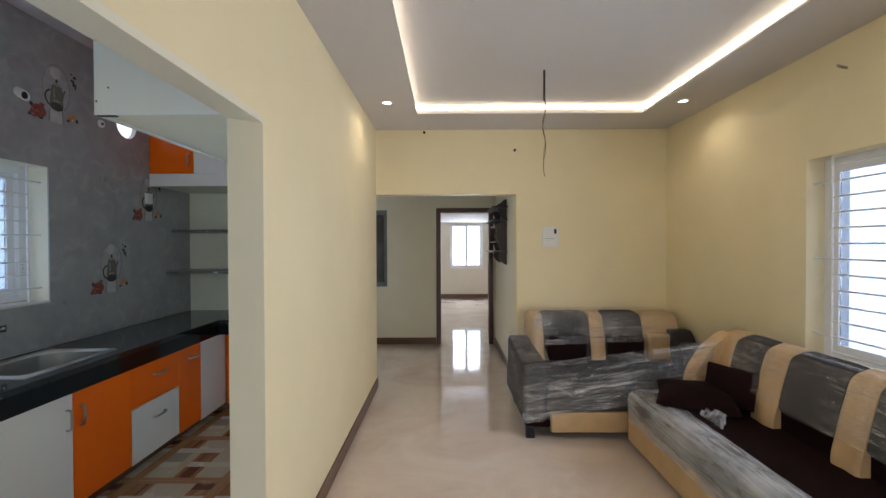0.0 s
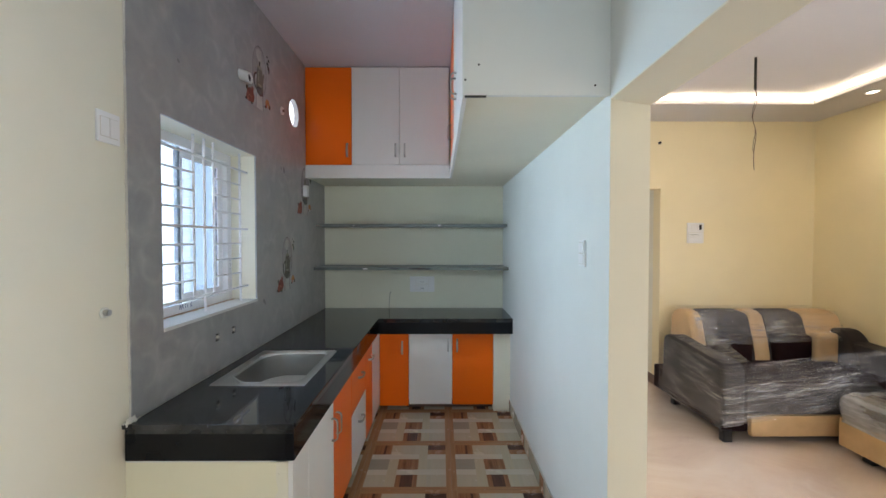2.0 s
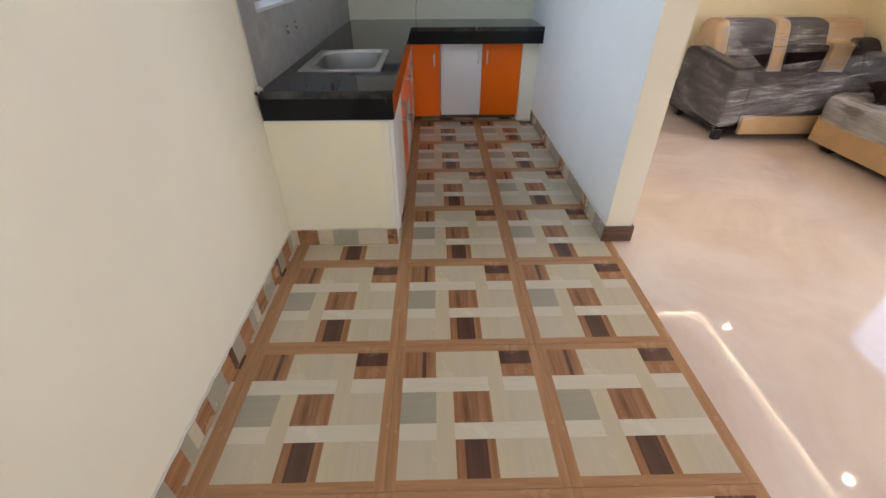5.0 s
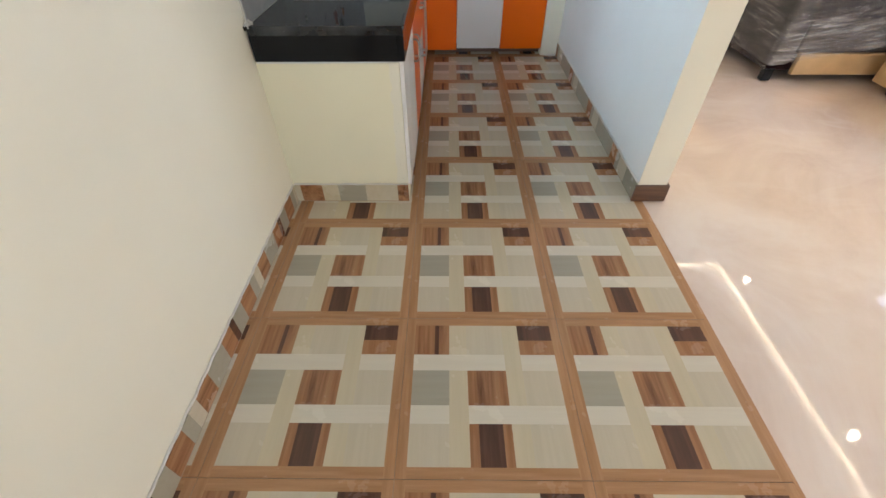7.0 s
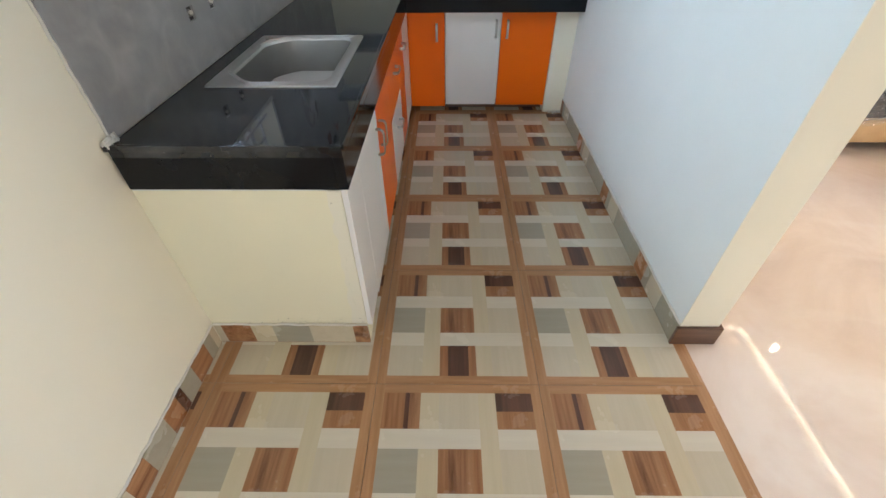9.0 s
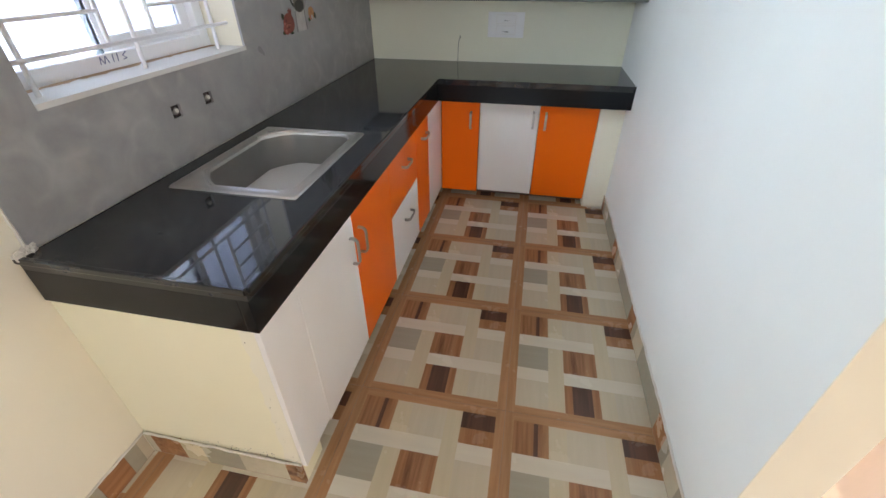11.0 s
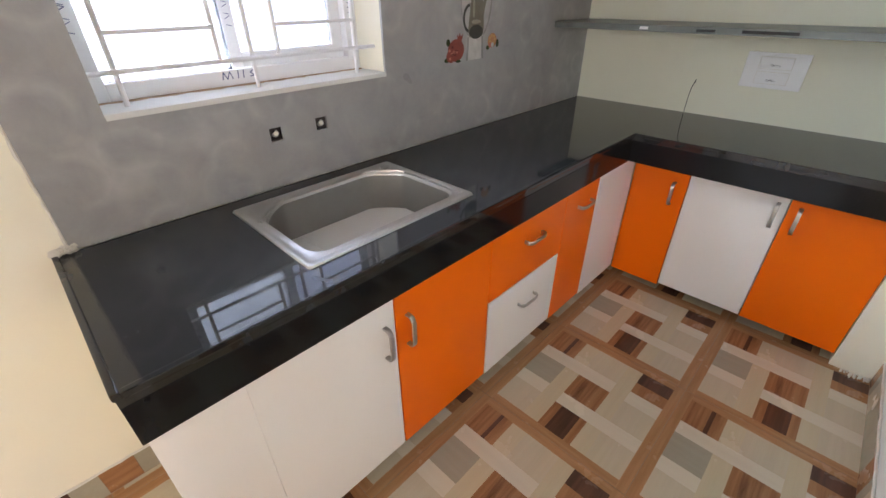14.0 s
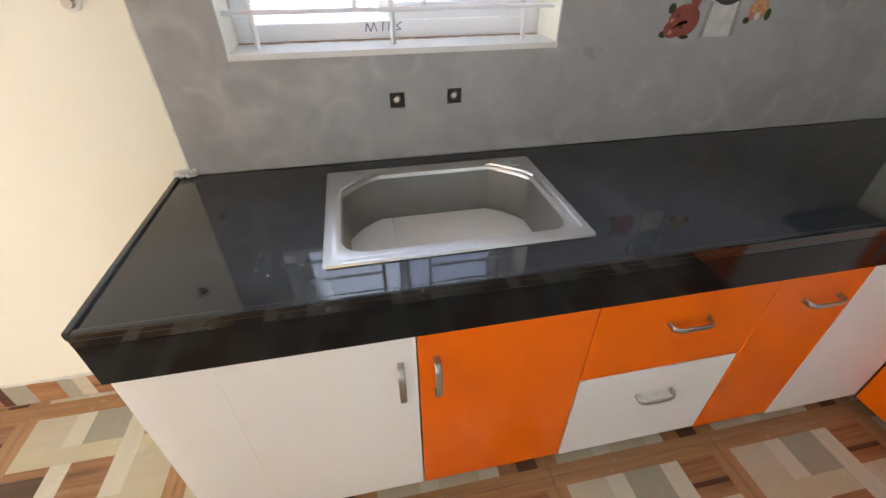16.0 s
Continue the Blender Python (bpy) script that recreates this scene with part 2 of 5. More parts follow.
def film_mat(name, veil, streak, even=0.35, gloss=0.35):
    """Clear stretch film: a faint veil, thin crease highlights painted pale along its pull, and gloss."""
    n = Nodes(name)
    n.coord = n.t.nodes["Texture Coordinate"].outputs["UV"]
    w = n.noise(1.0, 4, n.scaled(1.7, 32.0, 1.0), 0.62, 0.25)
    crease = n.ramp(n.math("ABSOLUTE", n.math("SUBTRACT", w, 0.5)), (0.0, (1, 1, 1)), (0.026, (0, 0, 0)))
    folds = n.ramp(n.noise(1.0, 3, n.scaled(0.9, 13.0, 1.0), 0.5, 0.3), (0.56, (0, 0, 0)), (0.70, (1, 1, 1)))
    mask = n.ramp(n.noise(1.0, 3, n.scaled(2.6, 4.5, 1.0)), (0.40, (0, 0, 0)), (0.62, (1, 1, 1)))
    clear = n.node("ShaderNodeBsdfTransparent")
    n.set(Base_Color=(0.68, 0.69, 0.72, 1), Roughness=0.12)
    n.bump(w, 1.0, 0.03)
    # whitish streaks along the creases, highlights put in as colour
    painted_glints = n.math("MULTIPLY", n.math("MULTIPLY", crease, n.math("ADD", mask, 0.25)), streak)
    hazy = n.math("MULTIPLY", n.math("ADD", n.math("ADD", mask, even), folds), veil)
    m = n.node("ShaderNodeMixShader", Fac=n.math("MINIMUM", n.math("ADD", painted_glints, hazy), 0.9))
    n.t.links.new(clear.outputs[0], m.inputs[1])
    n.t.links.new(n.p.outputs[0], m.inputs[2])
    # the thin film's own shine, broken up by fine crinkles
    crinkle = n.math("ADD", n.math("MULTIPLY", n.noise(1.0, 4, n.scaled(5.0, 48.0, 1.0), 0.6, 0.4), 0.5), n.math("MULTIPLY", n.noise(1.0, 3, n.scaled(9.0, 12.0, 1.0), 0.5, 0.8), 0.8))
    shine = n.node("ShaderNodeBsdfGlossy", Roughness=0.07, Color=(1, 1, 1, 1), Normal=n.node("ShaderNodeBump", Height=crinkle, Strength=1.0, Distance=0.022).outputs[0])
    glint = n.math("ADD", n.math("MULTIPLY", n.math("MULTIPLY", crease, mask), gloss), 0.035)
    g = n.node("ShaderNodeMixShader", Fac=glint)
    n.t.links.new(m.outputs[0], g.inputs[1])
    n.t.links.new(shine.outputs[0], g.inputs[2])
    n.t.links.new(g.outputs[0], n.t.nodes["Material Output"].inputs["Surface"])
    return n.mat


FILM_X = film_mat("clear_stretch_film_across", 0.08, 0.50, gloss=0.45)
FILM_Y = film_mat("clear_stretch_film_along", 0.05, 0.30, 0.5, 0.3)
FILM_HAZY = film_mat("hazy_stretch_film", 0.24, 0.35, 1.2)

# ---- building helpers ----
BASE = {}


def thing(name, loc, label, category, group="", kind=""):
    e = new(name)
    e.empty_display_size = 0.05
    e.location = loc
    BASE[e] = Vector(loc)
    return tagged(e, label, category, group, kind)


def mesh_of(name, bm, mats):
    me = bpy.data.meshes.new(name)
    bm.normal_update()
    bm.to_mesh(me)
    bm.free()
    for m in mats if isinstance(mats, (list, tuple)) else [mats]:
        me.materials.append(m)
    return me


def part(name, bm, mats, parent=None, label="", smooth=False):
    """Links a bmesh, given in room coordinates, as one mesh under its thing or part."""
    me = mesh_of(name, bm, mats)
    if smooth:
        for p in me.polygons:
            p.use_smooth = True
        me.set_sharp_from_angle(angle=radians(40))
    ob = new(name, me)
    BASE[ob] = BASE.get(parent, Vector((0, 0, 0)))
    if parent:
        ob.parent = parent
        if parent.type == "EMPTY":
            ob.matrix_parent_inverse = Matrix.Translation(-BASE[parent])
    return tagged(ob, label) if label else ob


def structure(name, bm, mats, label, category="wall"):
    return tagged(part(name, bm, mats), label, category, "", "structure")


def solid(name, bm, mats, label, category, group="", smooth=False):
    return tagged(part(name, bm, mats, None, "", smooth), label, category, group)


def box(x0, x1, y0, y1, z0, z1, bev=0.0, seg=2, bm=None):
    b = bmesh.new()
    m = Matrix.LocRotScale(((x0 + x1) / 2, (y0 + y1) / 2, (z0 + z1) / 2), None, (abs(x1 - x0), abs(y1 - y0), abs(z1 - z0)))
    bmesh.ops.create_cube(b, size=1, matrix=m)
    if bev:
        bmesh.ops.bevel(b, geom=b.edges[:], offset=bev, segments=seg, affect="EDGES", profile=0.6)
    if bm is None:
        return b
    me = bpy.data.meshes.new("tmp")
    b.to_mesh(me)
    b.free()
    bm.from_mesh(me)
    bpy.data.meshes.remove(me)
    return bm


def boxes(*specs, bev=0.0):
    bm = bmesh.new()
    for s in specs:
        box(*s, bev=bev, bm=bm)
    return bm


def cylinder(p, q, r, n=16, r2=None, bm=None, caps=True):
    bm = bm or bmesh.new()
    p, q = Vector(p), Vector(q)
    rot = (q - p).to_track_quat("Z", "Y").to_matrix().to_4x4()
    m = Matrix.Translation((p + q) / 2) @ rot
    bmesh.ops.create_cone(bm, cap_ends=caps, segments=n, radius1=r, radius2=r if r2 is None else r2, depth=(q - p).length, matrix=m)
    return bm


def tube(points, r, n=8, bm=None):
    bm = bm or bmesh.new()
    rings = []
    pts = [Vector(p) for p in points]
    for i, p in enumerate(pts):
        d = (pts[min(i + 1, len(pts) - 1)] - pts[max(i - 1, 0)]).normalized()
        a = d.orthogonal().normalized() if i == 0 else (rings[-1][1] - d * rings[-1][1].dot(d)).normalized()
        b = d.cross(a)
        rings.append(([bm.verts.new(p + r * (a * math.cos(2 * math.pi * k / n) + b * math.sin(2 * math.pi * k / n))) for k in range(n)], a))
    for (u, _), (v, _) in zip(rings, rings[1:]):
        for k in range(n):
            bm.faces.new((u[k], u[(k + 1) % n], v[(k + 1) % n], v[k]))
    bm.faces.new(rings[0][0][::-1])
    bm.faces.new(rings[-1][0])
    return bm


def slab(axis, c0, c1, u, v, holes=()):
    """A wall or slab between c0 and c1 along axis, spanning u and v (the other axes, in order), with holes (u0, u1, v0, v1) through it."""
    us = sorted({*u, *[h[0] for h in holes], *[h[1] for h in holes]})
    vs = sorted({*v, *[h[2] for h in holes], *[h[3] for h in holes]})
    us = [a for a in us if u[0] <= a <= u[1]]
    vs = [a for a in vs if v[0] <= a <= v[1]]

    def full(i, j):
        if not (0 <= i < len(us) - 1 and 0 <= j < len(vs) - 1):
            return False
        cu, cv = (us[i] + us[i + 1]) / 2, (vs[j] + vs[j + 1]) / 2
        return not any(h[0] < cu < h[1] and h[2] < cv < h[3] for h in holes)

    bm = bmesh.new()
    cache = {}

    def vert(a, b, c):
        k = (a, b, c)
        if k not in cache:
            cache[k] = bm.verts.new((c, a, b) if axis == "x" else (a, c, b) if axis == "y" else (a, b, c))
        return cache[k]

    for i in range(len(us) - 1):
        for j in range(len(vs) - 1):
            if not full(i, j):
                continue
            a0, a1, b0, b1 = us[i], us[i + 1], vs[j], vs[j + 1]
            for c in (c0, c1):
                bm.faces.new([vert(a0, b0, c), vert(a1, b0, c), vert(a1, b1, c), vert(a0, b1, c)])
            for di, dj, e in ((-1, 0, ((a0, b0), (a0, b1))), (1, 0, ((a1, b0), (a1, b1))), (0, -1, ((a0, b0), (a1, b0))), (0, 1, ((a0, b1), (a1, b1)))):
                if not full(i + di, j + dj):
                    (p, q), (r, s) = e
                    bm.faces.new([vert(p, q, c0), vert(r, s, c0), vert(r, s, c1), vert(p, q, c1)])
    bmesh.ops.recalc_face_normals(bm, faces=bm.faces[:])
    return bm


def loft(loops, close_last=True, bm=None):
    bm = bm or bmesh.new()
    rows = [[bm.verts.new(p) for p in loop] for loop in loops]
    n = len(rows[0])
    for a, b in zip(rows, rows[1:]):
        for k in range(n):
            bm.faces.new((a[k], a[(k + 1) % n], b[(k + 1) % n], b[k]))
    if close_last:
        bm.faces.new(rows[-1])
    return bm


def cut_corner_loop(cx, cy, z, hx, hy, cut, steps=5):
    """A rectangle with cut and softened corners, counter-clockwise, at height z."""
    pts = []
    for sx, sy, flip in ((1, 1, False), (-1, 1, True), (-1, -1, False), (1, -1, True)):
        a, c, b = Vector((sx * hx, sy * (hy - cut))), Vector((sx * hx, sy * hy)), Vector((sx * (hx - cut), sy * hy))
        c = a.lerp(b, 0.5).lerp(c, 0.35)
        arc = [(1 - t) ** 2 * a + 2 * t * (1 - t) * c + t * t * b for t in (k / steps for k in range(steps + 1))]
        pts += arc[::-1] if flip else arc
    return [(cx + p.x, cy + p.y, z) for p in pts]


def disc(axis, c, u, v, ru, rv, bm=None, n=20, thick=0.0012):
    bm = bm or bmesh.new()
    loops = []
    for cc in (c, c + thick):
        ring = []
        for k in range(n):
            a, b = u + ru * math.cos(2 * math.pi * k / n), v + rv * math.sin(2 * math.pi * k / n)
            ring.append((cc, a, b) if axis == "x" else (a, cc, b) if axis == "y" else (a, b, cc))
        loops.append(ring)
    return loft(loops, True, bm)


# ---- large structure ----
XW, XP, XL, XR = -0.66, 1.164, 1.310, 4.46      # window wall, partition faces, east wall
YB, YF, YS, YH = 2.876, 3.00, -4.0, 4.962        # kitchen back, living far wall, south wall, hall end
ZK, ZL, ZU = 3.07, 2.80, 2.893                 # kitchen ceiling, living ceiling border, tray
KW = (0.408, 1.310, 1.181, 2.095)               # kitchen window
LW = (-0.12, 1.25, 0.81, 2.105)               # living window
EX = (1.895, 2.135, 2.46, 2.70)                # square cut round the exhaust hole

structure("wall_west", slab("x", XW - 0.23, XW, (YS, 5.05), (-0.1, 3.3), [KW, EX]), PALE, "pale cream painted kitchen wall with window opening")
clad = slab("x", XW + 0.0005, -0.65, (0.222, YB), (0.868, ZK), [KW, EX, (0.814, 0.858, 1.023, 1.067), (0.984, 1.028, 1.026, 1.070)])
structure("wall_tile_cladding", clad, GREYTILE, "grey glossy printed tile cladding with faint swirls", "tiled wall")
ringbm = bmesh.new()
N = 32
sq = []
for k in range(N):
    a = 2 * math.pi * k / N
    c, s = math.cos(a), math.sin(a)
    f = 0.12 / max(abs(c), abs(s))
    sq.append((c * f, s * f, c * 0.108, s * 0.108))
loft([[(-0.65, 2.015 + a, 2.58 + b) for a, b, _, _ in sq], [(-0.65, 2.015 + c, 2.58 + d) for _, _, c, d in sq], [(-0.86, 2.015 + c, 2.58 + d) for _, _, c, d in sq]], False, ringbm)
structure("exhaust_hole_surround", ringbm, GREYTILE, "round exhaust duct hole cut through grey wall tiles", "vent hole")
structure("backdrop_exhaust", slab("x", -0.70, -0.69, (1.896, 2.134), (2.461, 2.699)), DAYGLOW, "bright daylight seen through the exhaust hole", "backdrop")
GLOW_K = emitter("bright_overcast_sky", (0.90, 0.95, 1.0), 12.0)
GLOW_L = emitter("bright_pale_sky", (0.90, 0.93, 1.0), 8.0)
GREENERY = emitter("sunlit_garden_green", (0.30, 0.46, 0.22), 6.0)
structure("backdrop_west", slab("x", -3.05, -3.0, (-2.5, 4.5), (-1.0, 6.0)), GLOW_K, "pale bright sky outside the kitchen window", "backdrop")
structure("backdrop_east", slab("x", 7.0, 7.05, (-2.5, 6.5), (-1.0, 6.0)), GLOW_L, "pale bright sky outside living room window", "backdrop")
structure("backdrop_garden", slab("y", 6.9, 6.95, (-4.5, 0.0), (-0.5, 3.5)), GREENERY, "green garden beyond the hall window", "backdrop")
structure("wall_kitchen_back", slab("y", YB, YF, (XW, XL), (-0.1, 3.3)), SHELFWALL, "pale greenish cream kitchen back wall")
structure("wall_partition", slab("x", XP, XL, (0.20, YB - 0.002), (-0.1, ZK)), [WHITE], "white painted partition between kitchen and living room")
structure("wall_partition_living_face", slab("x", XL, XL + 0.003, (YS, YF), (0.0, ZL), [(YS - 1, 0.20, -1, 2.092)]), CREAM, "cream painted living room face of partition and beam")
structure("wall_pier_end", slab("y", 0.197, 0.20, (XP, XL + 0.003), (0.0, 2.092)), PALE, "pale cream painted end of the partition")
structure("beam_opening", slab("x", XP, XL, (YS, 0.20), (2.092, 3.3)), WHITE, "white beam above the wide kitchen opening", "beam")
soffit = loft([[(XP, y, 2.0918), (XP, y, 2.087), (XL + 0.003, y, 2.064), (XL + 0.003, y, 2.0918)] for y in (YS, -3.0, -2.0, -1.0, 0.197)])
structure("beam_soffit", soffit, PALE, "pale cream painted underside of the beam", "beam")
structure("wall_north", slab("y", YF, YF + 0.14, (XL + 0.0, XR), (-0.1, 3.3), [(XL, 2.838, -0.2, 2.10)]), CREAM, "cream painted living room wall with hall opening")
structure("wall_east", slab("x", XR, XR + 0.23, (YS, YF + 0.14), (-0.1, 3.3), [LW]), CREAM, "cream painted living room wall with barred window")
structure("wall_south", slab("y", YS - 0.2, YS, (XW - 0.23, XR + 0.23), (-0.1, 3.3), [(1.95, 3.85, 0.0, 2.25), (-0.45, 0.95, 0.95, 2.45)]), CREAM, "cream painted wall with open entrance")
structure("wall_hall_east", slab("x", 2.838, 2.98, (YF + 0.14, YH), (-0.1, 3.0)), PALE, "pale cream hall wall carrying a dark display shelf")
structure("wall_hall_end", slab("y", YH, YH + 0.14, (XW, 4.6), (-0.1, 3.0), [(0.36, 1.152, 0.895, 2.095), (1.99, 2.74, -0.2, 2.05)]), PALE, "pale cream hall wall with bedroom doorway")
structure("wall_bedroom_end", slab("y", 10.45, 10.65, (0.2, 4.6), (-0.1, 3.0), [(2.186, 3.143, 0.863, 2.168)]), PALE, "pale cream bedroom wall with bright window")
structure("wall_bedroom_west", slab("x", 0.1, 0.25, (YH + 0.14, 10.65), (-0.1, 3.0)), PALE, "pale cream bedroom side wall")
structure("wall_bedroom_east", slab("x", 4.45, 4.6, (YH + 0.14, 10.65), (-0.1, 3.0)), PALE, "pale cream bedroom side wall")
structure("bedroom_loft_slab", slab("z", 2.12, 2.22, (0.25, 4.45), (6.1, 9.1)), CEIL, "white concrete loft slab in the bedroom", "loft slab")
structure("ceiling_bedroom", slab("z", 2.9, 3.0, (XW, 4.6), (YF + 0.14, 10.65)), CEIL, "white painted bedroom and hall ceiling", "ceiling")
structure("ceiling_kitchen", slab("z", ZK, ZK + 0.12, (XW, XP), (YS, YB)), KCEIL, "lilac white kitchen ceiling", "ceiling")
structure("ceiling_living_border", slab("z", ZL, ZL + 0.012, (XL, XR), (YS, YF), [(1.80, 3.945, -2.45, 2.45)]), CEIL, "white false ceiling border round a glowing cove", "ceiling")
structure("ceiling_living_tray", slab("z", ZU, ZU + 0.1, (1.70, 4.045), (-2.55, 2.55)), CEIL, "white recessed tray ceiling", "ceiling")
structure("ceiling_cove_wall", boxes((1.70, 1.745, -2.55, 2.55, ZL + 0.012, ZU), (4.0, 4.045, -2.55, 2.55, ZL + 0.012, ZU),
                                    (1.745, 4.0, 2.505, 2.55, ZL + 0.012, ZU), (1.745, 4.0, -2.55, -2.505, ZL + 0.012, ZU)), CEIL, "white upright side of the ceiling cove", "ceiling")
structure("floor_living", slab("z", -0.1, -0.003, (1.21, XR), (YS, YF)), MARBLE, "polished beige marble-look living room floor", "floor")
structure("floor_hall", slab("z", -0.1, -0.003, (XW, XR), (YF, 10.6)), MARBLE, "polished beige marble-look hall and bedroom floor", "floor")
floor_k = structure("floor_kitchen", slab("z", -0.1, -0.008, (XW, 1.209), (YS, YB)), GROUT, "patterned wood-look tiled kitchen floor", "floor")

# skirtings
sk = boxes((XL + 0.003, XL + 0.015, 0.195, YF, 0.0, 0.1), (2.838, XR, YF - 0.012, YF, 0.0, 0.1), (XR - 0.012, XR, YS, YF - 0.012, 0.0, 0.1),
           (2.826, 2.838, YF - 0.012, YH, 0.0, 0.1), (XW, 1.918, YH - 0.012, YH, 0.0, 0.1), (0.25, 4.45, 10.438, 10.45, 0.0, 0.12))
structure("baseboard_living", sk, SKIRT, "dark brown tile skirting along cream walls", "skirting")
structure("baseboard_pier", box(XP - 0.014, XL + 0.017, 0.183, 0.197, 0.0, 0.098, 0.002), SKIRT, "dark brown tile skirting on the partition end", "skirting")

# ---- kitchen: worktop and sink ----
ZT, ZB, XC, YC, YI = 0.866, 0.733, -0.020, 0.184, 2.275
SX0, SX1, SY0, SY1 = -0.575, -0.119, 0.609, 1.224
wt = thing("worktop", (-0.34, 1.5, ZB), "L-shaped polished black granite worktop, dusty near its end", "worktop")
top = slab("z", ZT - 0.03, ZT, (-0.65, XP), (YC, YB), [(XC, XP, YC, YI), (SX0 + 0.02, SX1 - 0.02, SY0 + 0.02, SY1 - 0.02)])
part("top_slab", top, GRANITE, wt)
part("front_fascia", box(XC - 0.03, XC, YC, YI + 0.03, ZB, ZT - 0.03, 0.002), GRANITE_EDGE, wt)
part("front_fascia", box(XC, XP, YI, YI + 0.03, ZB, ZT - 0.03, 0.002), GRANITE_EDGE, wt)
part("end_fascia", box(-0.652, XC - 0.03, YC, YC + 0.03, ZB, ZT - 0.03, 0.002), GRANITE_EDGE, wt)
part("edge_moulding", boxes((-0.66, XC, YC - 0.004, YC + 0.010, ZT - 0.012, ZT + 0.006), (XC - 0.010, XC + 0.004, YC + 0.010, YI, ZT - 0.012, ZT + 0.005), bev=0.003), GRANITE, wt, "thin raised granite edge strip")
part("edge_moulding", box(XC, XP, YI - 0.004, YI + 0.010, ZT - 0.012, ZT + 0.004, 0.003), GRANITE, wt, "thin raised granite edge strip")

sink = thing("kitchen_sink", ((SX0 + SX1) / 2, (SY0 + SY1) / 2, ZT), "stainless steel drop-in kitchen sink with cut back corners", "sink")
cx, cy, hx, hy = (SX0 + SX1) / 2, (SY0 + SY1) / 2, (SX1 - SX0) / 2, (SY1 - SY0) / 2


def bowl_loop(z, inset, cut, rad):
    """An outline of the bowl: big cut corners on the wall side, small round ones on the room side."""
    x0, x1, y0, y1 = SX0 + 0.052 + inset, SX1 - 0.040 - inset, SY0 + 0.042 + inset, SY1 - 0.042 - inset
    pts = []
    for px, py, sx, sy, c, flip in ((x1, y1, 1, 1, rad, False), (x0, y1, -1, 1, cut, True), (x0, y0, -1, -1, cut, False), (x1, y0, 1, -1, rad, True)):
        a, m, b = Vector((px, py - sy * c)), Vector((px, py)), Vector((px - sx * c, py))
        m = a.lerp(b, 0.5).lerp(m, 0.3 if c == cut else 0.75)
        arc = [(1 - t) ** 2 * a + 2 * t * (1 - t) * m + t * t * b for t in (k / 6 for k in range(7))]
        pts += arc[::-1] if flip else arc
    return [(p.x, p.y, ZT + z) for p in pts]


def deck_loop(z, inset, r):
    return cut_corner_loop(cx, cy, ZT + z, hx - inset, hy - inset, r, 6)


rim = [deck_loop(0.0005, 0.0, 0.006), deck_loop(0.006, 0.002, 0.008), deck_loop(0.0072, 0.006, 0.012), deck_loop(0.0065, 0.011, 0.016), deck_loop(0.0035, 0.016, 0.022)]
rim += [bowl_loop(0.0035, -0.010, 0.105, 0.055), bowl_loop(0.0065, -0.006, 0.102, 0.053), bowl_loop(0.0065, -0.003, 0.101, 0.051), bowl_loop(0.003, -0.0005, 0.100, 0.050), bowl_loop(-0.004, 0.001, 0.100, 0.050)]
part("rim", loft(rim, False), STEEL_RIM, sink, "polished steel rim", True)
bowl = [bowl_loop(z, d, 0.100 - d * 0.35, 0.050) for z, d in ((-0.004, 0.001), (-0.06, 0.004), (-0.13, 0.006), (-0.192, 0.009), (-0.216, 0.013), (-0.231, 0.021), (-0.240, 0.033), (-0.2455, 0.050), (-0.2475, 0.075))]
base = bowl[-1]
for f in (0.75, 0.5, 0.32):
    bowl.append([(cx + 0.01 + (x - cx - 0.01) * f, cy + (y - cy) * f, z - 0.003 * (1 - f)) for x, y, z in base])
part("bowl", loft(bowl), STEEL, sink, "brushed steel bowl, its shade put into the colour", True)
zd = -0.249
part("drain", loft([cut_corner_loop(cx + 0.01, cy, ZT + zd + z, r, r, r * 0.58) for z, r in ((0.0, 0.047), (0.004, 0.044), (0.004, 0.036), (-0.001, 0.031))]), CHROME, sink, "round chrome drain", True)
part("drain_plug", cylinder((cx + 0.01, cy, ZT + zd + 0.0005), (cx + 0.01, cy, ZT + zd + 0.008), 0.014, 14, 0.010), CHROME, sink, smooth=True)
for sy, s_ in ((SY0, 1), (SY1, -1)):
    part("soap_ridge", tube([(SX0 + 0.035, sy + s_ * 0.145, ZT + 0.004), (SX0 + 0.045, sy + s_ * 0.125, ZT + 0.008), (SX0 + 0.080, sy + s_ * 0.085, ZT + 0.009), (SX0 + 0.12, sy + s_ * 0.042, ZT + 0.008), (SX0 + 0.14, sy + s_ * 0.030, ZT + 0.004)], 0.0055), STEEL_RIM, sink, smooth=True)
part("rim_ridge", tube([(SX0 + 0.15, SY1 - 0.021, ZT + 0.004), (SX0 + 0.17, SY1 - 0.021, ZT + 0.007), (SX1 - 0.05, SY1 - 0.021, ZT + 0.007), (SX1 - 0.035, SY1 - 0.023, ZT + 0.004)], 0.005), STEEL_RIM, sink, smooth=True)
part("tap_hole", cylinder((SX0 + 0.045, SY1 - 0.05, ZT + 0.002), (SX0 + 0.045, SY1 - 0.05, ZT + 0.008), 0.017), CHROME, sink, "covered chrome tap hole", True)

# ---- kitchen: base cabinets ----
DT = 0.018


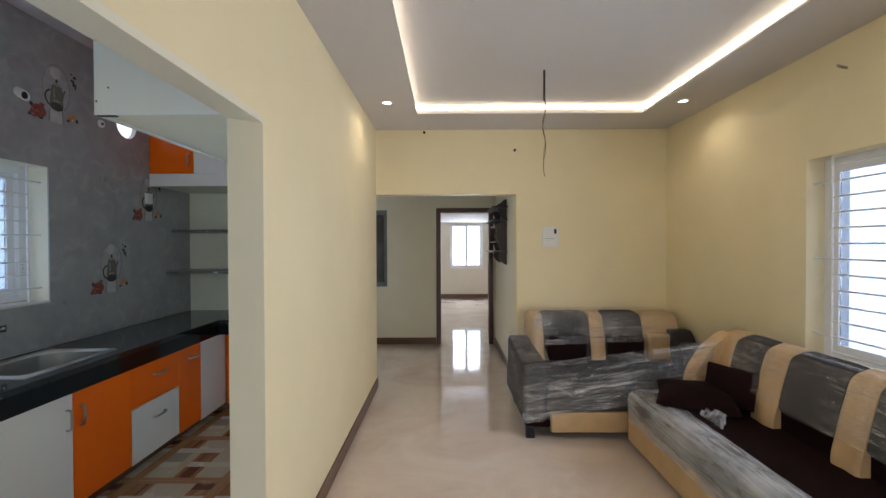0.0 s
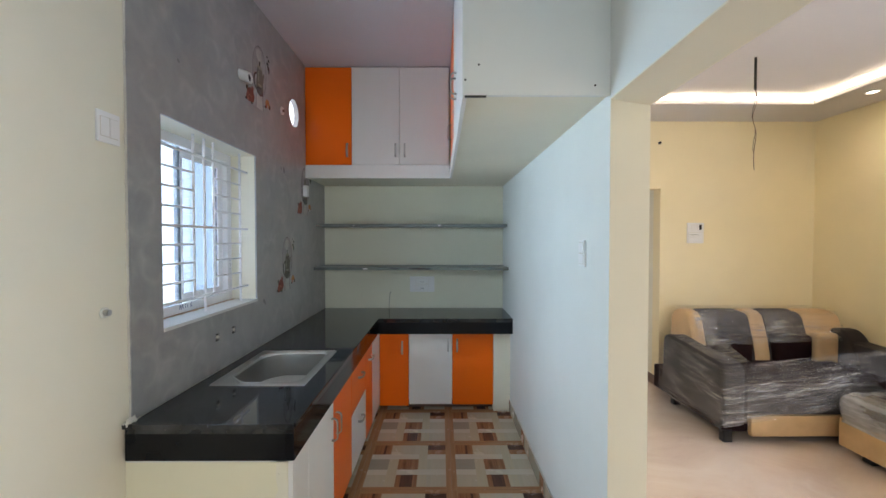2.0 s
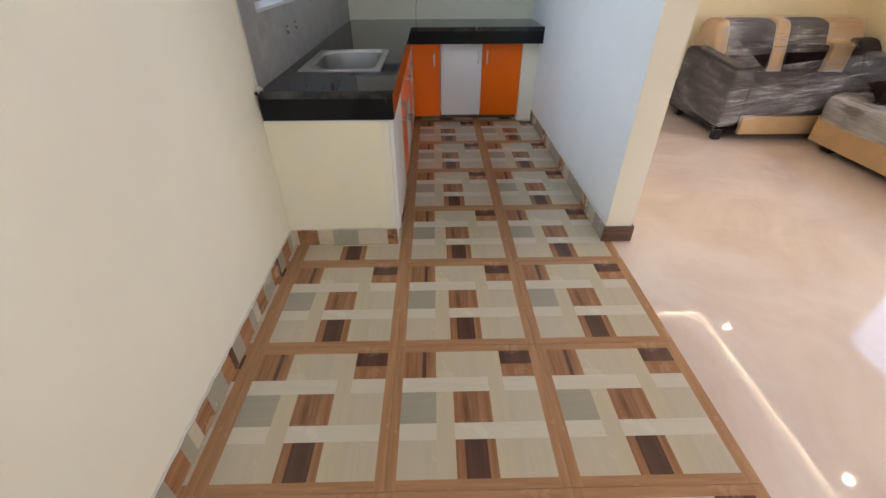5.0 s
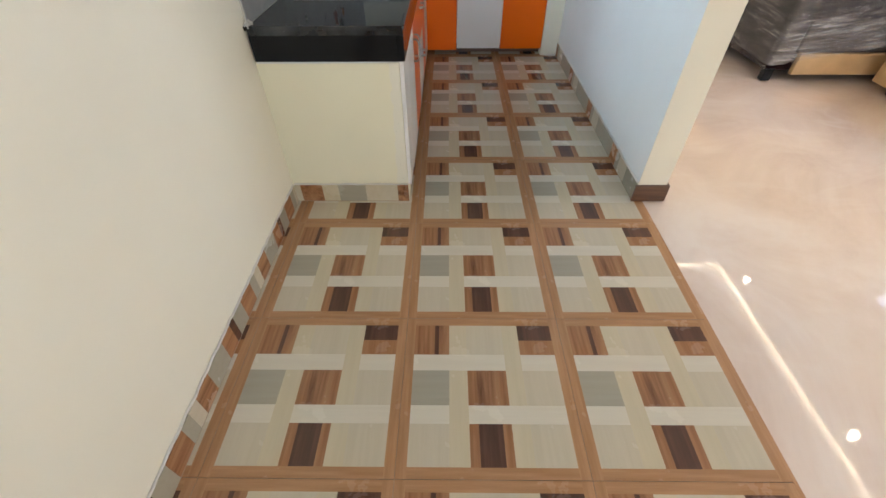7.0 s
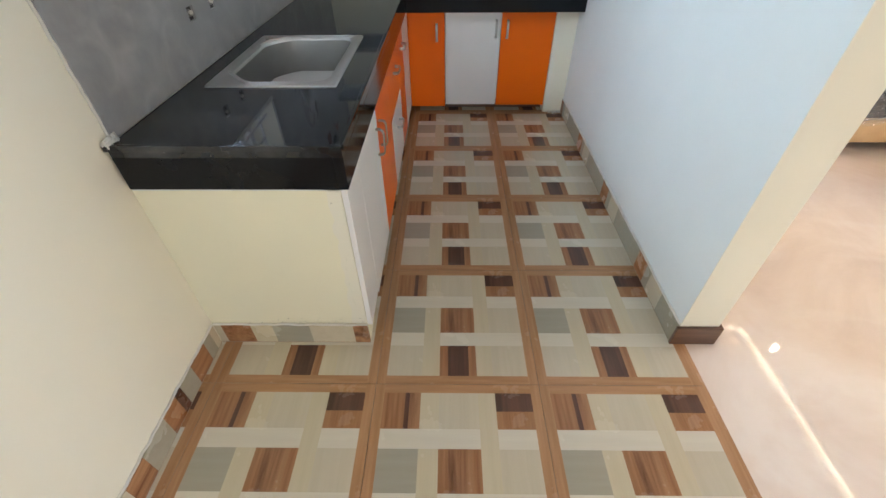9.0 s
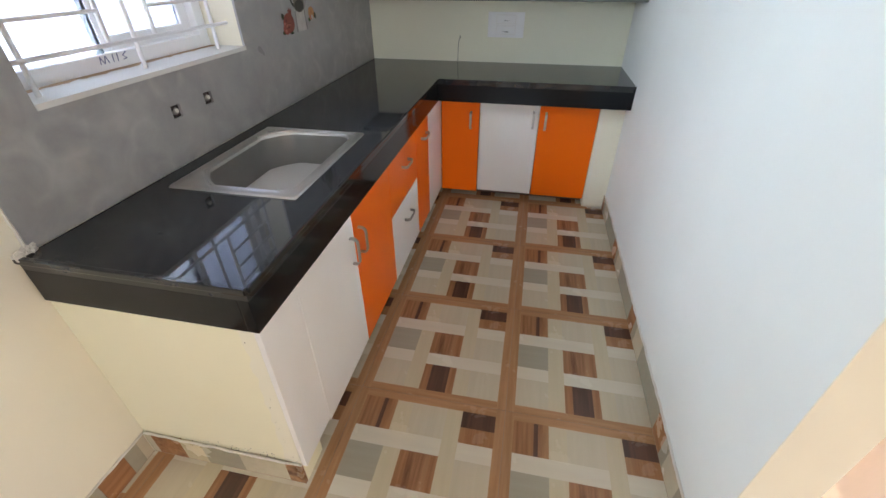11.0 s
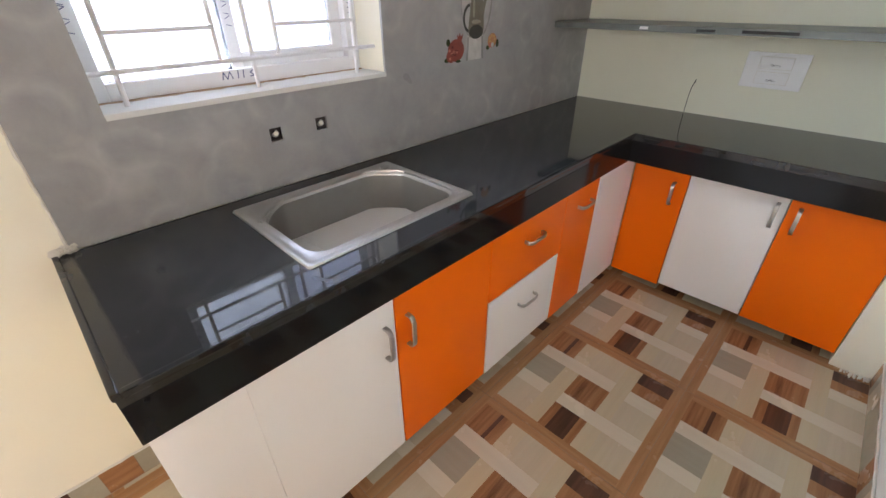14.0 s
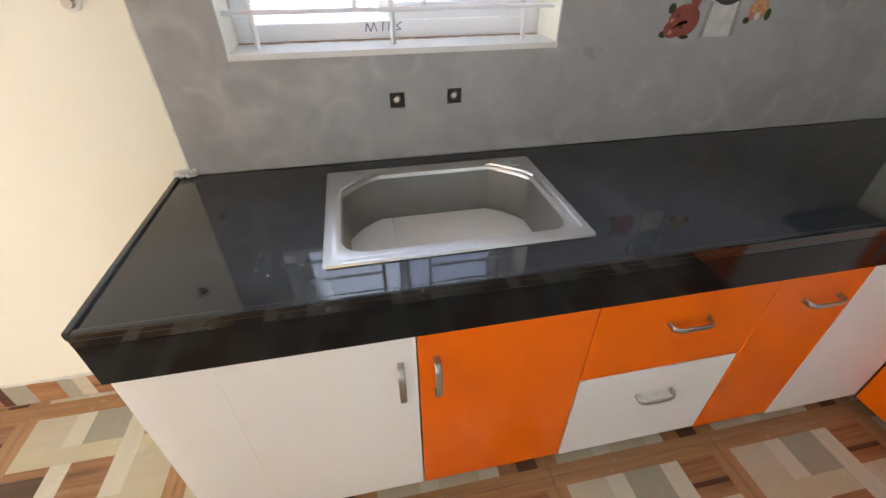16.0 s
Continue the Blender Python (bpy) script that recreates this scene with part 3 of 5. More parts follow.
def handle_bm(p, axis, out, length=0.112):
    """A bow handle whose ends are p and p + length along axis, standing out along out."""
    p, a, o = Vector(p), Vector(axis), Vector(out)
    pts = [p, p + o * 0.018, p + o * 0.027 + a * 0.008, p + o * 0.030 + a * 0.02, p + o * 0.030 + a * (length - 0.02), p + o * 0.027 + a * (length - 0.008), p + o * 0.018 + a * length, p + a * length]
    w = a.cross(o)
    rings = []
    for k, q in enumerate(pts):
        t = (pts[min(k + 1, len(pts) - 1)] - pts[max(k - 1, 0)]).normalized()
        nn = t.cross(w) * 0.0032
        rings.append([q + w * 0.0078 + nn * 0.5, q + w * 0.0060 + nn, q - w * 0.0060 + nn, q - w * 0.0078 + nn * 0.5, q - w * 0.0078 - nn * 0.5, q - w * 0.0060 - nn, q + w * 0.0060 - nn, q + w * 0.0078 - nn * 0.5])
    return loft(rings)


def cabinet(name, label, body, fronts, category="cabinet", group="base cabinets"):
    x0, x1, y0, y1, z0, z1 = body
    c = thing(name, ((x0 + x1) / 2, (y0 + y1) / 2, z0), label, category, group)
    part("body", boxes((x0, x1, y0, y1, z0, z1)), CARCASS, c)
    for nm, spec, mat, hd in fronts:
        d = part(nm, box(*spec, 0.0015, 1), mat, c)
        if hd:
            part("handle", handle_bm(*hd), CHROME, d, "chrome bow handle", True)
    return c


XD, XB = -0.027, -0.047
left_run = [
    ("base_cabinet", "white laminate door base cabinet beside the masonry end", 0.365, 0.776, [("door", (0.367, 0.775, 0.094, 0.737), LAMWHITE, ((XD, 0.737, 0.54), (0, 0, 1), (1, 0, 0)))]),
    ("base_cabinet", "orange laminate door base cabinet under the sink", 0.778, 1.209, [("door", (0.779, 1.208, 0.092, 0.737), ORANGE, ((XD, 0.820, 0.54), (0, 0, 1), (1, 0, 0)))]),
    ("drawer_cabinet", "base cabinet with orange top and white bottom drawer", 1.211, 1.703, [("drawer", (1.211, 1.703, 0.461, 0.737), ORANGE, ((XD, 1.416, 0.638), (0, 1, 0), (1, 0, 0))),
                                                                                         ("drawer", (1.213, 1.700, 0.086, 0.457), LAMWHITE, ((XD, 1.413, 0.340), (0, 1, 0), (1, 0, 0)))]),
    ("pullout_cabinet", "narrow orange pull-out base cabinet with horizontal handle", 1.705, 1.992, [("door", (1.706, 1.991, 0.078, 0.737), ORANGE, ((XD, 1.815, 0.644), (0, 1, 0), (1, 0, 0)))]),
    ("base_cabinet", "white corner filler base cabinet with plain front", 1.994, 2.40, [("door", (1.995, 2.388, 0.066, 0.737), LAMWHITE, None)]),
]
for nm, lab, y0, y1, fr in left_run:
    cabinet(nm, lab, (-0.60, XB - 0.001, y0 + 0.008, y1 + 0.008, 0.095, 0.732), [(n, (XB, XD, a + 0.008, b + 0.008, c - 0.004, d - 0.005), m, h and ((h[0][0], h[0][1] + 0.008, h[0][2] - 0.004), *h[1:])) for n, (a, b, c, d), m, h in fr])
YD = 2.408
far_run = [
    ("orange laminate door base cabinet in the kitchen corner", -0.028, 0.238, ORANGE, (0.180, YD, 0.525), 0.045),
    ("white laminate door base cabinet on the back run", 0.240, 0.633, LAMWHITE, (0.598, YD, 0.55), 0.060),
    ("orange laminate door base cabinet beside masonry end", 0.635, 1.010, ORANGE, (0.678, YD, 0.545), 0.056),
]
for lab, x0, x1, mat, h, zb in far_run:
    cabinet("base_cabinet", lab, (x0, x1, YD + DT + 0.001, YB - 0.03, 0.095, 0.732), [("door", (x0 + 0.0015, x1 - 0.0015, YD, YD + DT, zb, 0.732), mat, (h, (0, 0, 1), (0, -1, 0)))])

# masonry that carries the worktop
structure("counter_end_wall", boxes((XW, -0.048, 0.197, 0.31, 0.0, ZB - 0.001)), BUTTER, "cream painted masonry end under the worktop", "counter wall")
rp = random.Random(31)
strip = bmesh.new()
edge = [(-0.088 + rp.uniform(-0.007, 0.007) - 0.012 * (1 - k / 22), 0.112 + k * 0.028) for k in range(23)]
loft([[(x, y, z) for x, z in edge] + [(-0.0485, y, edge[-1][1]), (-0.0485, y, edge[0][1])] for y in (0.1969, 0.1945)], True, strip)
structure("trim_plaster_edge", strip, PALE, "whitish filler plaster along the counter wall edge", "plaster")
structure("trim_top_plaster", boxes((-0.655, -0.05, 0.1945, 0.1968, ZB - 0.010, ZB - 0.0015)), SILLWHITE, "thin whitish plaster line under the granite", "plaster")
structure("counter_far_wall", boxes((1.012, XP - 0.001, 2.40, YB, 0.0, ZB - 0.001)), PALE, "pale painted masonry pier under the worktop", "counter wall")
# added boards, coloured dark brown for the shade under the cabinets
structure("counter_toe_shade", boxes((-0.62, -0.10, 0.31, 2.4, 0.0, 0.092), (0.21, 1.012, 2.50, YB, 0.0, 0.092)), SKIRT, "dark brown board for the shade below the base cabinets", "plinth")
structure("trim_filler", box(XB + 0.001, XD - 0.001, 0.192, 0.3745, 0.105, 0.732, 0.001, 1), LAMWHITE, "white laminate filler strip beside the cabinets", "trim")

# ---- kitchen: stone shelves ----
for z, y in ((1.713, 2.575), (1.307, 2.495)):
    sh = thing("stone_shelf", (0.25, YB, z - 0.03), "thin grey slate wall shelf with chipped front edge", "shelf", "stone shelves")
    part("slab", box(-0.649, XP - 0.002, y, YB - 0.001, z - 0.028, z, 0.002), SLATE, sh)
    for x0, x1, hgt, mt in (((0.505, 0.53, 0.012, PLASTIC), (-0.30, -0.285, 0.008, PLASTIC)) if z > 1.5 else ((0.06, 0.135, 0.010, BLACKP), (0.235, 0.43, 0.012, BLACKP), (-0.19, -0.15, 0.012, PLASTIC))):
        part("edge_chip", box(x0, x1, y - 0.0016, y + 0.004, z - 0.020, z - 0.020 + hgt, 0.001, 1), mt, sh, "dark chipped spot" if mt is BLACKP else "dab of white cement")

# ---- kitchen: loft ----
structure("loft_slab", slab("z", 2.108, 2.20, (XW + 0.012, XP - 0.001), (0.215, YB - 0.001), [(XW, 0.625, 0.1, 2.29)]), PALE, "cream concrete loft slab above the worktop", "loft slab")
structure("loft_trim", boxes((-0.649, 0.625, 2.280, 2.298, 2.10, 2.214), (0.612, 0.630, 0.219, 2.280, 2.10, 2.214), bev=0.001), LAMWHITE, "white laminate trim round the loft slab edge", "trim")


def loft_cabinet(label, body, door, mat, hd):
    return cabinet("loft_cabinet", label, body, [("door", door, mat, hd)], "loft cabinet", "loft cabinets")


for lab, x0, x1, mat, hx_ in (("orange door loft cabinet beside the grey tiles", -0.648, -0.246, ORANGE, -0.281), ("white door loft cabinet below the ceiling", -0.244, 0.172, LAMWHITE, 0.137),
                              ("white door loft cabinet in the corner", 0.174, 0.604, LAMWHITE, 0.217)):
    loft_cabinet(lab, (x0, x1, 2.300, YB - 0.003, 2.217, ZK - 0.002), (x0 + 0.001, x1 - 0.001, 2.282, 2.298, 2.217, ZK - 0.012), mat, ((hx_, 2.282, 2.286), (0, 0, 1), (0, -1, 0)))
for lab, y0, y1, mat, hy_ in (("orange door loft cabinet along the partition", 1.842, 2.278, ORANGE, 1.90), ("orange door loft cabinet next to white doors", 1.385, 1.840, ORANGE, None),
                              ("white door loft cabinet with paired handle", 0.925, 1.383, LAMWHITE, 0.965), ("white door loft cabinet at the open end", 0.222, 0.923, LAMWHITE, 0.885)):
    loft_cabinet(lab, (0.633, XP - 0.003, y0, y1, 2.217, ZK - 0.002), (0.614, 0.631, y0 + 0.001, y1 - 0.001, 2.217, ZK - 0.012), mat, ((0.614, hy_, 2.345), (0, 0, 1), (-1, 0, 0)) if hy_ else None)
endp = thing("loft_end_panel", (0.88, 0.19, 2.11), "white laminate end panel of the loft with screw holes", "panel")
part("panel", box(0.611, XP - 0.001, 0.198, 0.217, 2.100, ZK - 0.002, 0.001, 1), WHITE, endp)
for x, z in ((0.622, 2.157), (1.105, 2.137), (0.672, 2.213)):
    part("screw_hole", disc("y", 0.1965, x, z, 0.004, 0.004, thick=0.001), BLACKP, endp)

# solid black strip that draws the shade in the gap below the panel
part("gap", box(0.62, 0.70, 0.1985, 0.2165, 2.0968, 2.0998), BLACKP, endp, "black strip for the shaded gap under the panel")


def lumps(points, r, seed):
    """Rough dabs of cement or plaster along a line of places."""
    bm = bmesh.new()
    rnd = random.Random(seed)
    for p in points:
        q = r * rnd.uniform(0.5, 1.2)
        made = bmesh.ops.create_icosphere(bm, subdivisions=1, radius=q, matrix=Matrix.Translation(p) @ Matrix.Diagonal((rnd.uniform(0.4, 0.8), rnd.uniform(0.8, 2.2), rnd.uniform(0.8, 2.0), 1)))
        for v in made["verts"]:
            v.co += Vector((rnd.uniform(-1, 1), rnd.uniform(-1, 1), rnd.uniform(-1, 1))) * q * 0.3
    return bm


rl = random.Random(12)
CEMENT = paint("grey_white_cement", (0.70, 0.67, 0.61), 0.9, 0.2)
tagged(solid("cement_smear", lumps([(XW + 0.006 + rl.random() * 0.02, 0.186 + rl.random() * 0.05, ZT + 0.004 + rl.random() * 0.012) for _ in range(26)], 0.008, 4), CEMENT, "rough grey cement smear on the worktop corner", "cement"), kind="stuff")
tagged(solid("cement_smear", tube([(XW + 0.004, 0.2195 + rl.uniform(-0.0028, 0.0018), ZT + 0.006 + k * 0.021) for k in range(104)], 0.0038, 6), CEMENT, "uneven plaster line along the tile edge", "plaster edge"), kind="stuff")
tagged(solid("cement_smear", tube([(-0.651, KW[0] + k * 0.0205, KW[2] - 0.002 + rl.uniform(-0.002, 0.0015)) for k in range(45)], 0.0032, 6), CEMENT, "uneven plaster edge of the kitchen window", "plaster edge"), kind="stuff")
tagged(solid("cement_smear", lumps([(XC - 0.012 + rl.uniform(-0.006, 0.003), 0.42 + k * 0.006, ZB - 0.001) for k in range(46)], 0.005, 15), GRANITE, "rough chipped granite fascia edge", "granite edge"), kind="stuff")
DIRT = paint("grey_brown_grime", (0.20, 0.17, 0.13), 0.9, 0.2)
grime = [(-0.60 + 0.54 * rl.random() ** 0.6, 0.1945, 0.112 + 0.03 * rl.random() ** 2) for _ in range(46)] + [(-0.086 + rl.uniform(-0.012, 0.03), 0.1938, 0.13 + rl.random() * 0.55) for _ in range(7)]
tagged(solid("grime_speck", lumps(grime, 0.0014, 23), DIRT, "small grey grime specks on the counter wall", "grime"), kind="stuff")
tagged(solid("cement_smear", lumps([(1.05 + rl.random() * 0.10, 2.395 - rl.random() * 0.03, 0.004 + rl.random() * 0.012) for _ in range(16)], 0.010, 17), CEMENT, "cement crumbs at the foot of masonry", "cement"), kind="stuff")

# ---- windows ----


def upvc_window(name, label, axis, c, u0, u1, v0, v1, mull, depth=0.06, glass=None, frame_mat=None, f=0.05, sw=0.045):
    """A sliding window in the plane axis = c; mull: sash widths as fractions, negative for a bare fixed pane."""
    def bx(a0, a1, b0, b1, d0, d1):
        return (c + d0, c + d1, a0, a1, b0, b1) if axis == "x" else (a0, a1, c + d0, c + d1, b0, b1)
    w = thing(name, (c, (u0 + u1) / 2, v0) if axis == "x" else ((u0 + u1) / 2, c, v0), label, "window", "", "structure")
    part("window_frame", boxes(bx(u0, u0 + f, v0, v1, 0, depth), bx(u1 - f, u1, v0, v1, 0, depth), bx(u0 + f, u1 - f, v0, v0 + f, 0, depth), bx(u0 + f, u1 - f, v1 - f, v1, 0, depth), bev=0.003), frame_mat or UPVC, w)
    a = u0 + f
    total = u1 - u0 - 2 * f
    for k, m in enumerate(mull):
        b = a + total * abs(m)
        d0, d1 = (0.006, 0.028) if k % 2 else (0.031, 0.053)
        s, e, g0, g1 = a - (0.012 if k else 0), b + (0.012 if k < len(mull) - 1 else 0), v0 + f - 0.006, v1 - f + 0.006
        if m < 0:
            pane = part("pane", boxes(bx(a - 0.01, b - 0.012, g0, g1, 0.040, 0.044)), GLASS, w)
            pane.visible_shadow = False
            a = b
            continue
        sash = part("sash", boxes(bx(s, s + sw, g0, g1, d0, d1), bx(e - sw, e, g0, g1, d0, d1), bx(s + sw, e - sw, g0, g0 + 0.05, d0, d1), bx(s + sw, e - sw, g1 - 0.05, g1, d0, d1), bev=0.002), frame_mat or UPVC, w)
        pane = part("pane", boxes(bx(s + sw - 0.002, e - sw + 0.002, g0 + 0.048, g1 - 0.048, (d0 + d1) / 2 - 0.002, (d0 + d1) / 2 + 0.002)), glass or GLASS, sash)
        pane.visible_shadow = False
        a = b
    return w


def rod(p, q, r=0.0065):
    return cylinder(p, q, r, 8)


def grille(name, label, x, y0, y1, z0, z1, cols, rows, left_rows, short=()):
    """A welded window grille in the plane x: uprights at the fractions cols; short bars between the outer pairs."""
    g = thing(name, (x, (y0 + y1) / 2, z0), label, "window grille", "", "structure")
    ys = [y0 + (y1 - y0) * f for f in cols]
    for k, y in enumerate(ys):
        foot = z0 + (z1 - z0) * rows[0] if k in short else z0
        part("bar", rod((x, y, foot), (x, y, z1), 0.007), GRILL, g, smooth=True)
    for f in rows:
        z = z0 + (z1 - z0) * f
        part("bar", rod((x + 0.006, y0 + 0.0, z), (x + 0.006, y1, z), 0.0065), GRILL, g, smooth=True)
    for a, b in left_rows:
        for k in range(1, 8):
            if k == 4:
                continue
            z = z0 + (z1 - z0) * (rows[0] + (rows[-1] - rows[0]) * k / 8)
            part("bar", rod((x + 0.004, ys[a], z), (x + 0.004, ys[b], z), 0.0055), GRILL, g, smooth=True)
    return g


upvc_window("window_1", "white sliding window with clear panes behind bars", "x", -0.87, KW[0], KW[1], KW[2], KW[3], (-0.46, 0.54), glass=GLASS_BLUE, sw=0.046)
grille("window_grille", "white painted steel grille set in kitchen window", -0.715, KW[0], KW[1], KW[2] + 0.002, KW[3] - 0.002, (0.075, 0.372, 0.480, 0.578, 0.907), (0.096, 0.49, 0.886), ((0, 1), (3, 4)), (1, 3))
RUST = paint("brown_dust_stain", (0.42, 0.28, 0.17), 0.9, 0.2)
stain = bmesh.new()
back = [(KW[0] + 0.002 + (KW[1] - KW[0] - 0.004) * k / 40) for k in range(41)]
loft([[(-0.8085, y, KW[2] + z) for y in back] + [(-0.790 + rl.uniform(-0.008, 0.016), y, KW[2] + z) for y in reversed(back)] for z in (0.0031, 0.0042)], True, stain)
tagged(solid("dust_stain", stain, RUST, "brown dust line where sill meets the window frame", "dust"), kind="stuff")
structure("window_sill_kitchen", boxes((-0.80, -0.645, KW[0] + 0.001, KW[1] - 0.001, KW[2] - 0.012, KW[2] + 0.003)), SILLWHITE, "whitewashed window sill with chipped plaster edge", "window sill")
upvc_window("window_2", "white sliding living room window behind bars", "x", XR + 0.12, LW[0], LW[1], LW[2], LW[3], (0.5, 0.5), glass=GLASS_SKY)
g2 = thing("window_grille", (XR + 0.05, 0.56, LW[2]), "white painted steel bars across living room window", "window grille", "", "structure")
for y in (1.12, 0.56, 0.0):
    part("bar", rod((XR + 0.05, y, LW[2] + 0.001), (XR + 0.05, y, LW[3] - 0.001), 0.008), GRILL, g2, smooth=True)
for k in range(13):
    z = LW[2] + 0.06 + k * (LW[3] - LW[2] - 0.12) / 12
    y1 = LW[1] - 0.001 if k in (1, 6, 11) else 1.12
    part("bar", rod((XR + 0.05, LW[0] + 0.001, z), (XR + 0.05, y1, z), 0.006), GRILL, g2, smooth=True)
upvc_window("window_3", "white two-pane bedroom window glowing with daylight", "y", 10.51, 2.186, 3.143, 0.863, 2.168, (0.5, 0.5), glass=GLASS_CLEAR)
upvc_window("window_4", "grey framed hall window with trees beyond", "y", YH + 0.05, 0.36, 1.152, 0.895, 2.095, (0.5, 0.5), frame_mat=SLATE, f=0.024, sw=0.030)

# ---- hall and bedroom ----
df = thing("door_frame", (2.35, YH, 0), "dark red-brown wooden door frame without a leaf", "door frame", "", "structure")
part("jamb", box(1.921, 1.991, YH - 0.03, YH + 0.13, 0.0, 2.05, 0.004), DARKWOOD, df)
part("jamb", box(2.739, 2.809, YH - 0.03, YH + 0.13, 0.0, 2.05, 0.004), DARKWOOD, df)
part("head", box(1.921, 2.809, YH - 0.03, YH + 0.13, 2.05, 2.12, 0.004), DARKWOOD, df)
wd = thing("wardrobe", (3.9, 7.6, 0), "brown grey panelled wardrobe against the bedroom wall", "wardrobe")
part("body", box(3.42, 4.44, 6.95, 9.65, 0.05, 2.10, 0.004), SKIRT, wd)
for k in range(5):
    part("door", box(3.40, 3.419, 6.96 + k * 0.538, 7.49 + k * 0.538, 0.08, 2.08, 0.003), SKIRT, wd)
part("plinth", box(3.45, 4.44, 6.97, 9.63, 0.0, 0.05), SKIRT, wd)

ws = thing("display_shelf", (2.78, 4.05, 1.30), "espresso brown zigzag wall display shelf with small boards", "wall shelf")
for z in (2.02, 1.86, 1.46):
    part("shelf_board", box(2.65, 2.836, 3.60, 4.48, z - 0.009, z + 0.009, 0.003), ESPRESSO, ws)
part("back_box", boxes((2.69, 2.838, 3.74, 4.28, 1.58, 1.592), (2.69, 2.838, 3.74, 4.28, 1.78, 1.792), (2.69, 2.838, 3.728, 3.74, 1.58, 1.792), (2.69, 2.838, 4.28, 4.292, 1.58, 1.792), (2.828, 2.838, 3.74, 4.28, 1.592, 1.78)), DARKWOOD, ws)
# wavy uprights: pointed at both ends, pinched where the shelves cross them
wave = [(1.30, 0.020), (1.34, 0.075), (1.40, 0.105), (1.46, 0.070), (1.52, 0.085), (1.60, 0.120), (1.70, 0.130), (1.80, 0.115), (1.86, 0.060), (1.92, 0.080), (1.99, 0.112), (2.06, 0.095), (2.12, 0.030)]
for y in (3.72, 4.30):
    bm = loft([[(2.837 - d, y + t, z) for z, d in wave] + [(2.8375, y + t, 2.12), (2.8375, y + t, 1.30)] for t in (-0.009, 0.009)])
    bm.faces.new([v for v in bm.verts][:len(wave) + 2][::-1])
    bmesh.ops.recalc_face_normals(bm, faces=bm.faces[:])
    part("upright", bm, ESPRESSO, ws, "wavy pointed upright board")

# ---- living room ceiling ----
for x, y in DOWNLIGHTS:
    dl = thing("downlight", (x, y, ZL), "small round white recessed LED downlight, lit", "downlight", "ceiling downlights")
    ring = [(0.052, 0.0), (0.052, -0.004), (0.046, -0.007), (0.038, -0.006), (0.036, -0.001)]
    part("trim_ring", loft([[(x + r * math.cos(k * math.pi / 14), y + r * math.sin(k * math.pi / 14), ZL + z) for k in range(28)] for r, z in ring], False), PLASTIC, dl, smooth=True)
    part("lens", disc("z", ZL - 0.003, x, y, 0.037, 0.037, n=24, thick=0.002), LED, dl, "glowing warm white lens")
for nm, sp in (("north", (1.76, 3.985, 2.500, 2.504, 2.860, 2.884)), ("west", (1.746, 1.750, -2.49, 2.49, 2.860, 2.884)), ("east", (3.995, 3.999, -2.49, 2.49, 2.860, 2.884)), ("south", (1.76, 3.985, -2.504, -2.500, 2.860, 2.884))):
    solid("led_strip", boxes(sp), LEDSTRIP, "warm white LED strip fixed inside the ceiling cove", "LED strip", "cove strips")
fw = thing("fan_wire", (2.83, 1.69, 2.1), "dark hanging electrical wire for a ceiling fan", "wire")
part("hook_rod", cylinder((2.83, 1.69, 2.66), (2.83, 1.69, ZU), 0.009, 8), BLACKP, fw)
wire = [(2.83 + 0.012 * math.sin(k * 0.9) + (0.02 if k > 9 else 0) * (k - 9) * 0.05, 1.69 + 0.006 * math.cos(k * 1.3), 2.68 - k * 0.043) for k in range(15)]
part("wire", tube(wire, 0.0025, 6), SKIRT, fw)
part("wire", tube([(x + 0.008 * math.cos(k), y + 0.008, z) for k, (x, y, z) in enumerate(wire[:12])], 0.002, 6), BLACKP, fw)
for x, z in ((2.82, 2.575), (1.84, 2.77)):
    solid("wall_bracket", cylinder((x, YF, z), (x, YF - 0.02, z), 0.014, 10), BLACKP, "small black cable outlet on the cream wall", "cable outlet", "cable outlets")
ew = thing("wall_lamp_bracket", (XR - 0.03, 1.0, 2.62), "thin brass coloured wall lamp bracket on cream wall", "lamp bracket")
part("arm", tube([(XR, 0.98, 2.60), (XR - 0.05, 0.97, 2.605), (XR - 0.09, 0.94, 2.60)], 0.008, 8), CHROME, ew)


def plate(name, label, axis, c, u0, u1, v0, v1, sign, keys):
    """A wall plate with its keys, standing out from the plane axis = c."""
    def bx(a0, a1, b0, b1, d0, d1):
        lo, hi = sorted((c + sign * d0, c + sign * d1))
        return (lo, hi, a0, a1, b0, b1) if axis == "x" else (a0, a1, lo, hi, b0, b1)
    s = thing(name, (c, (u0 + u1) / 2, v0) if axis == "x" else ((u0 + u1) / 2, c, v0), label, "switch plate")
    part("plate", box(*bx(u0, u1, v0, v1, 0, 0.010), 0.003), PLASTIC, s)
    for a0, a1, b0, b1, dark in keys:
        w, h = u1 - u0, v1 - v0
        if not dark:
            part("key_gap", boxes(bx(u0 + w * a0 - 0.0022, u0 + w * a1 + 0.0022, v0 + h * b0 - 0.0022, v0 + h * b1 + 0.0022, 0.009, 0.0106)), CEMENT, s)
        part("key", box(*bx(u0 + w * a0, u0 + w * a1, v0 + h * b0, v0 + h * b1, 0.010, 0.0135), 0.001, 1), BLACKP if dark else PLASTIC, s)
    return s


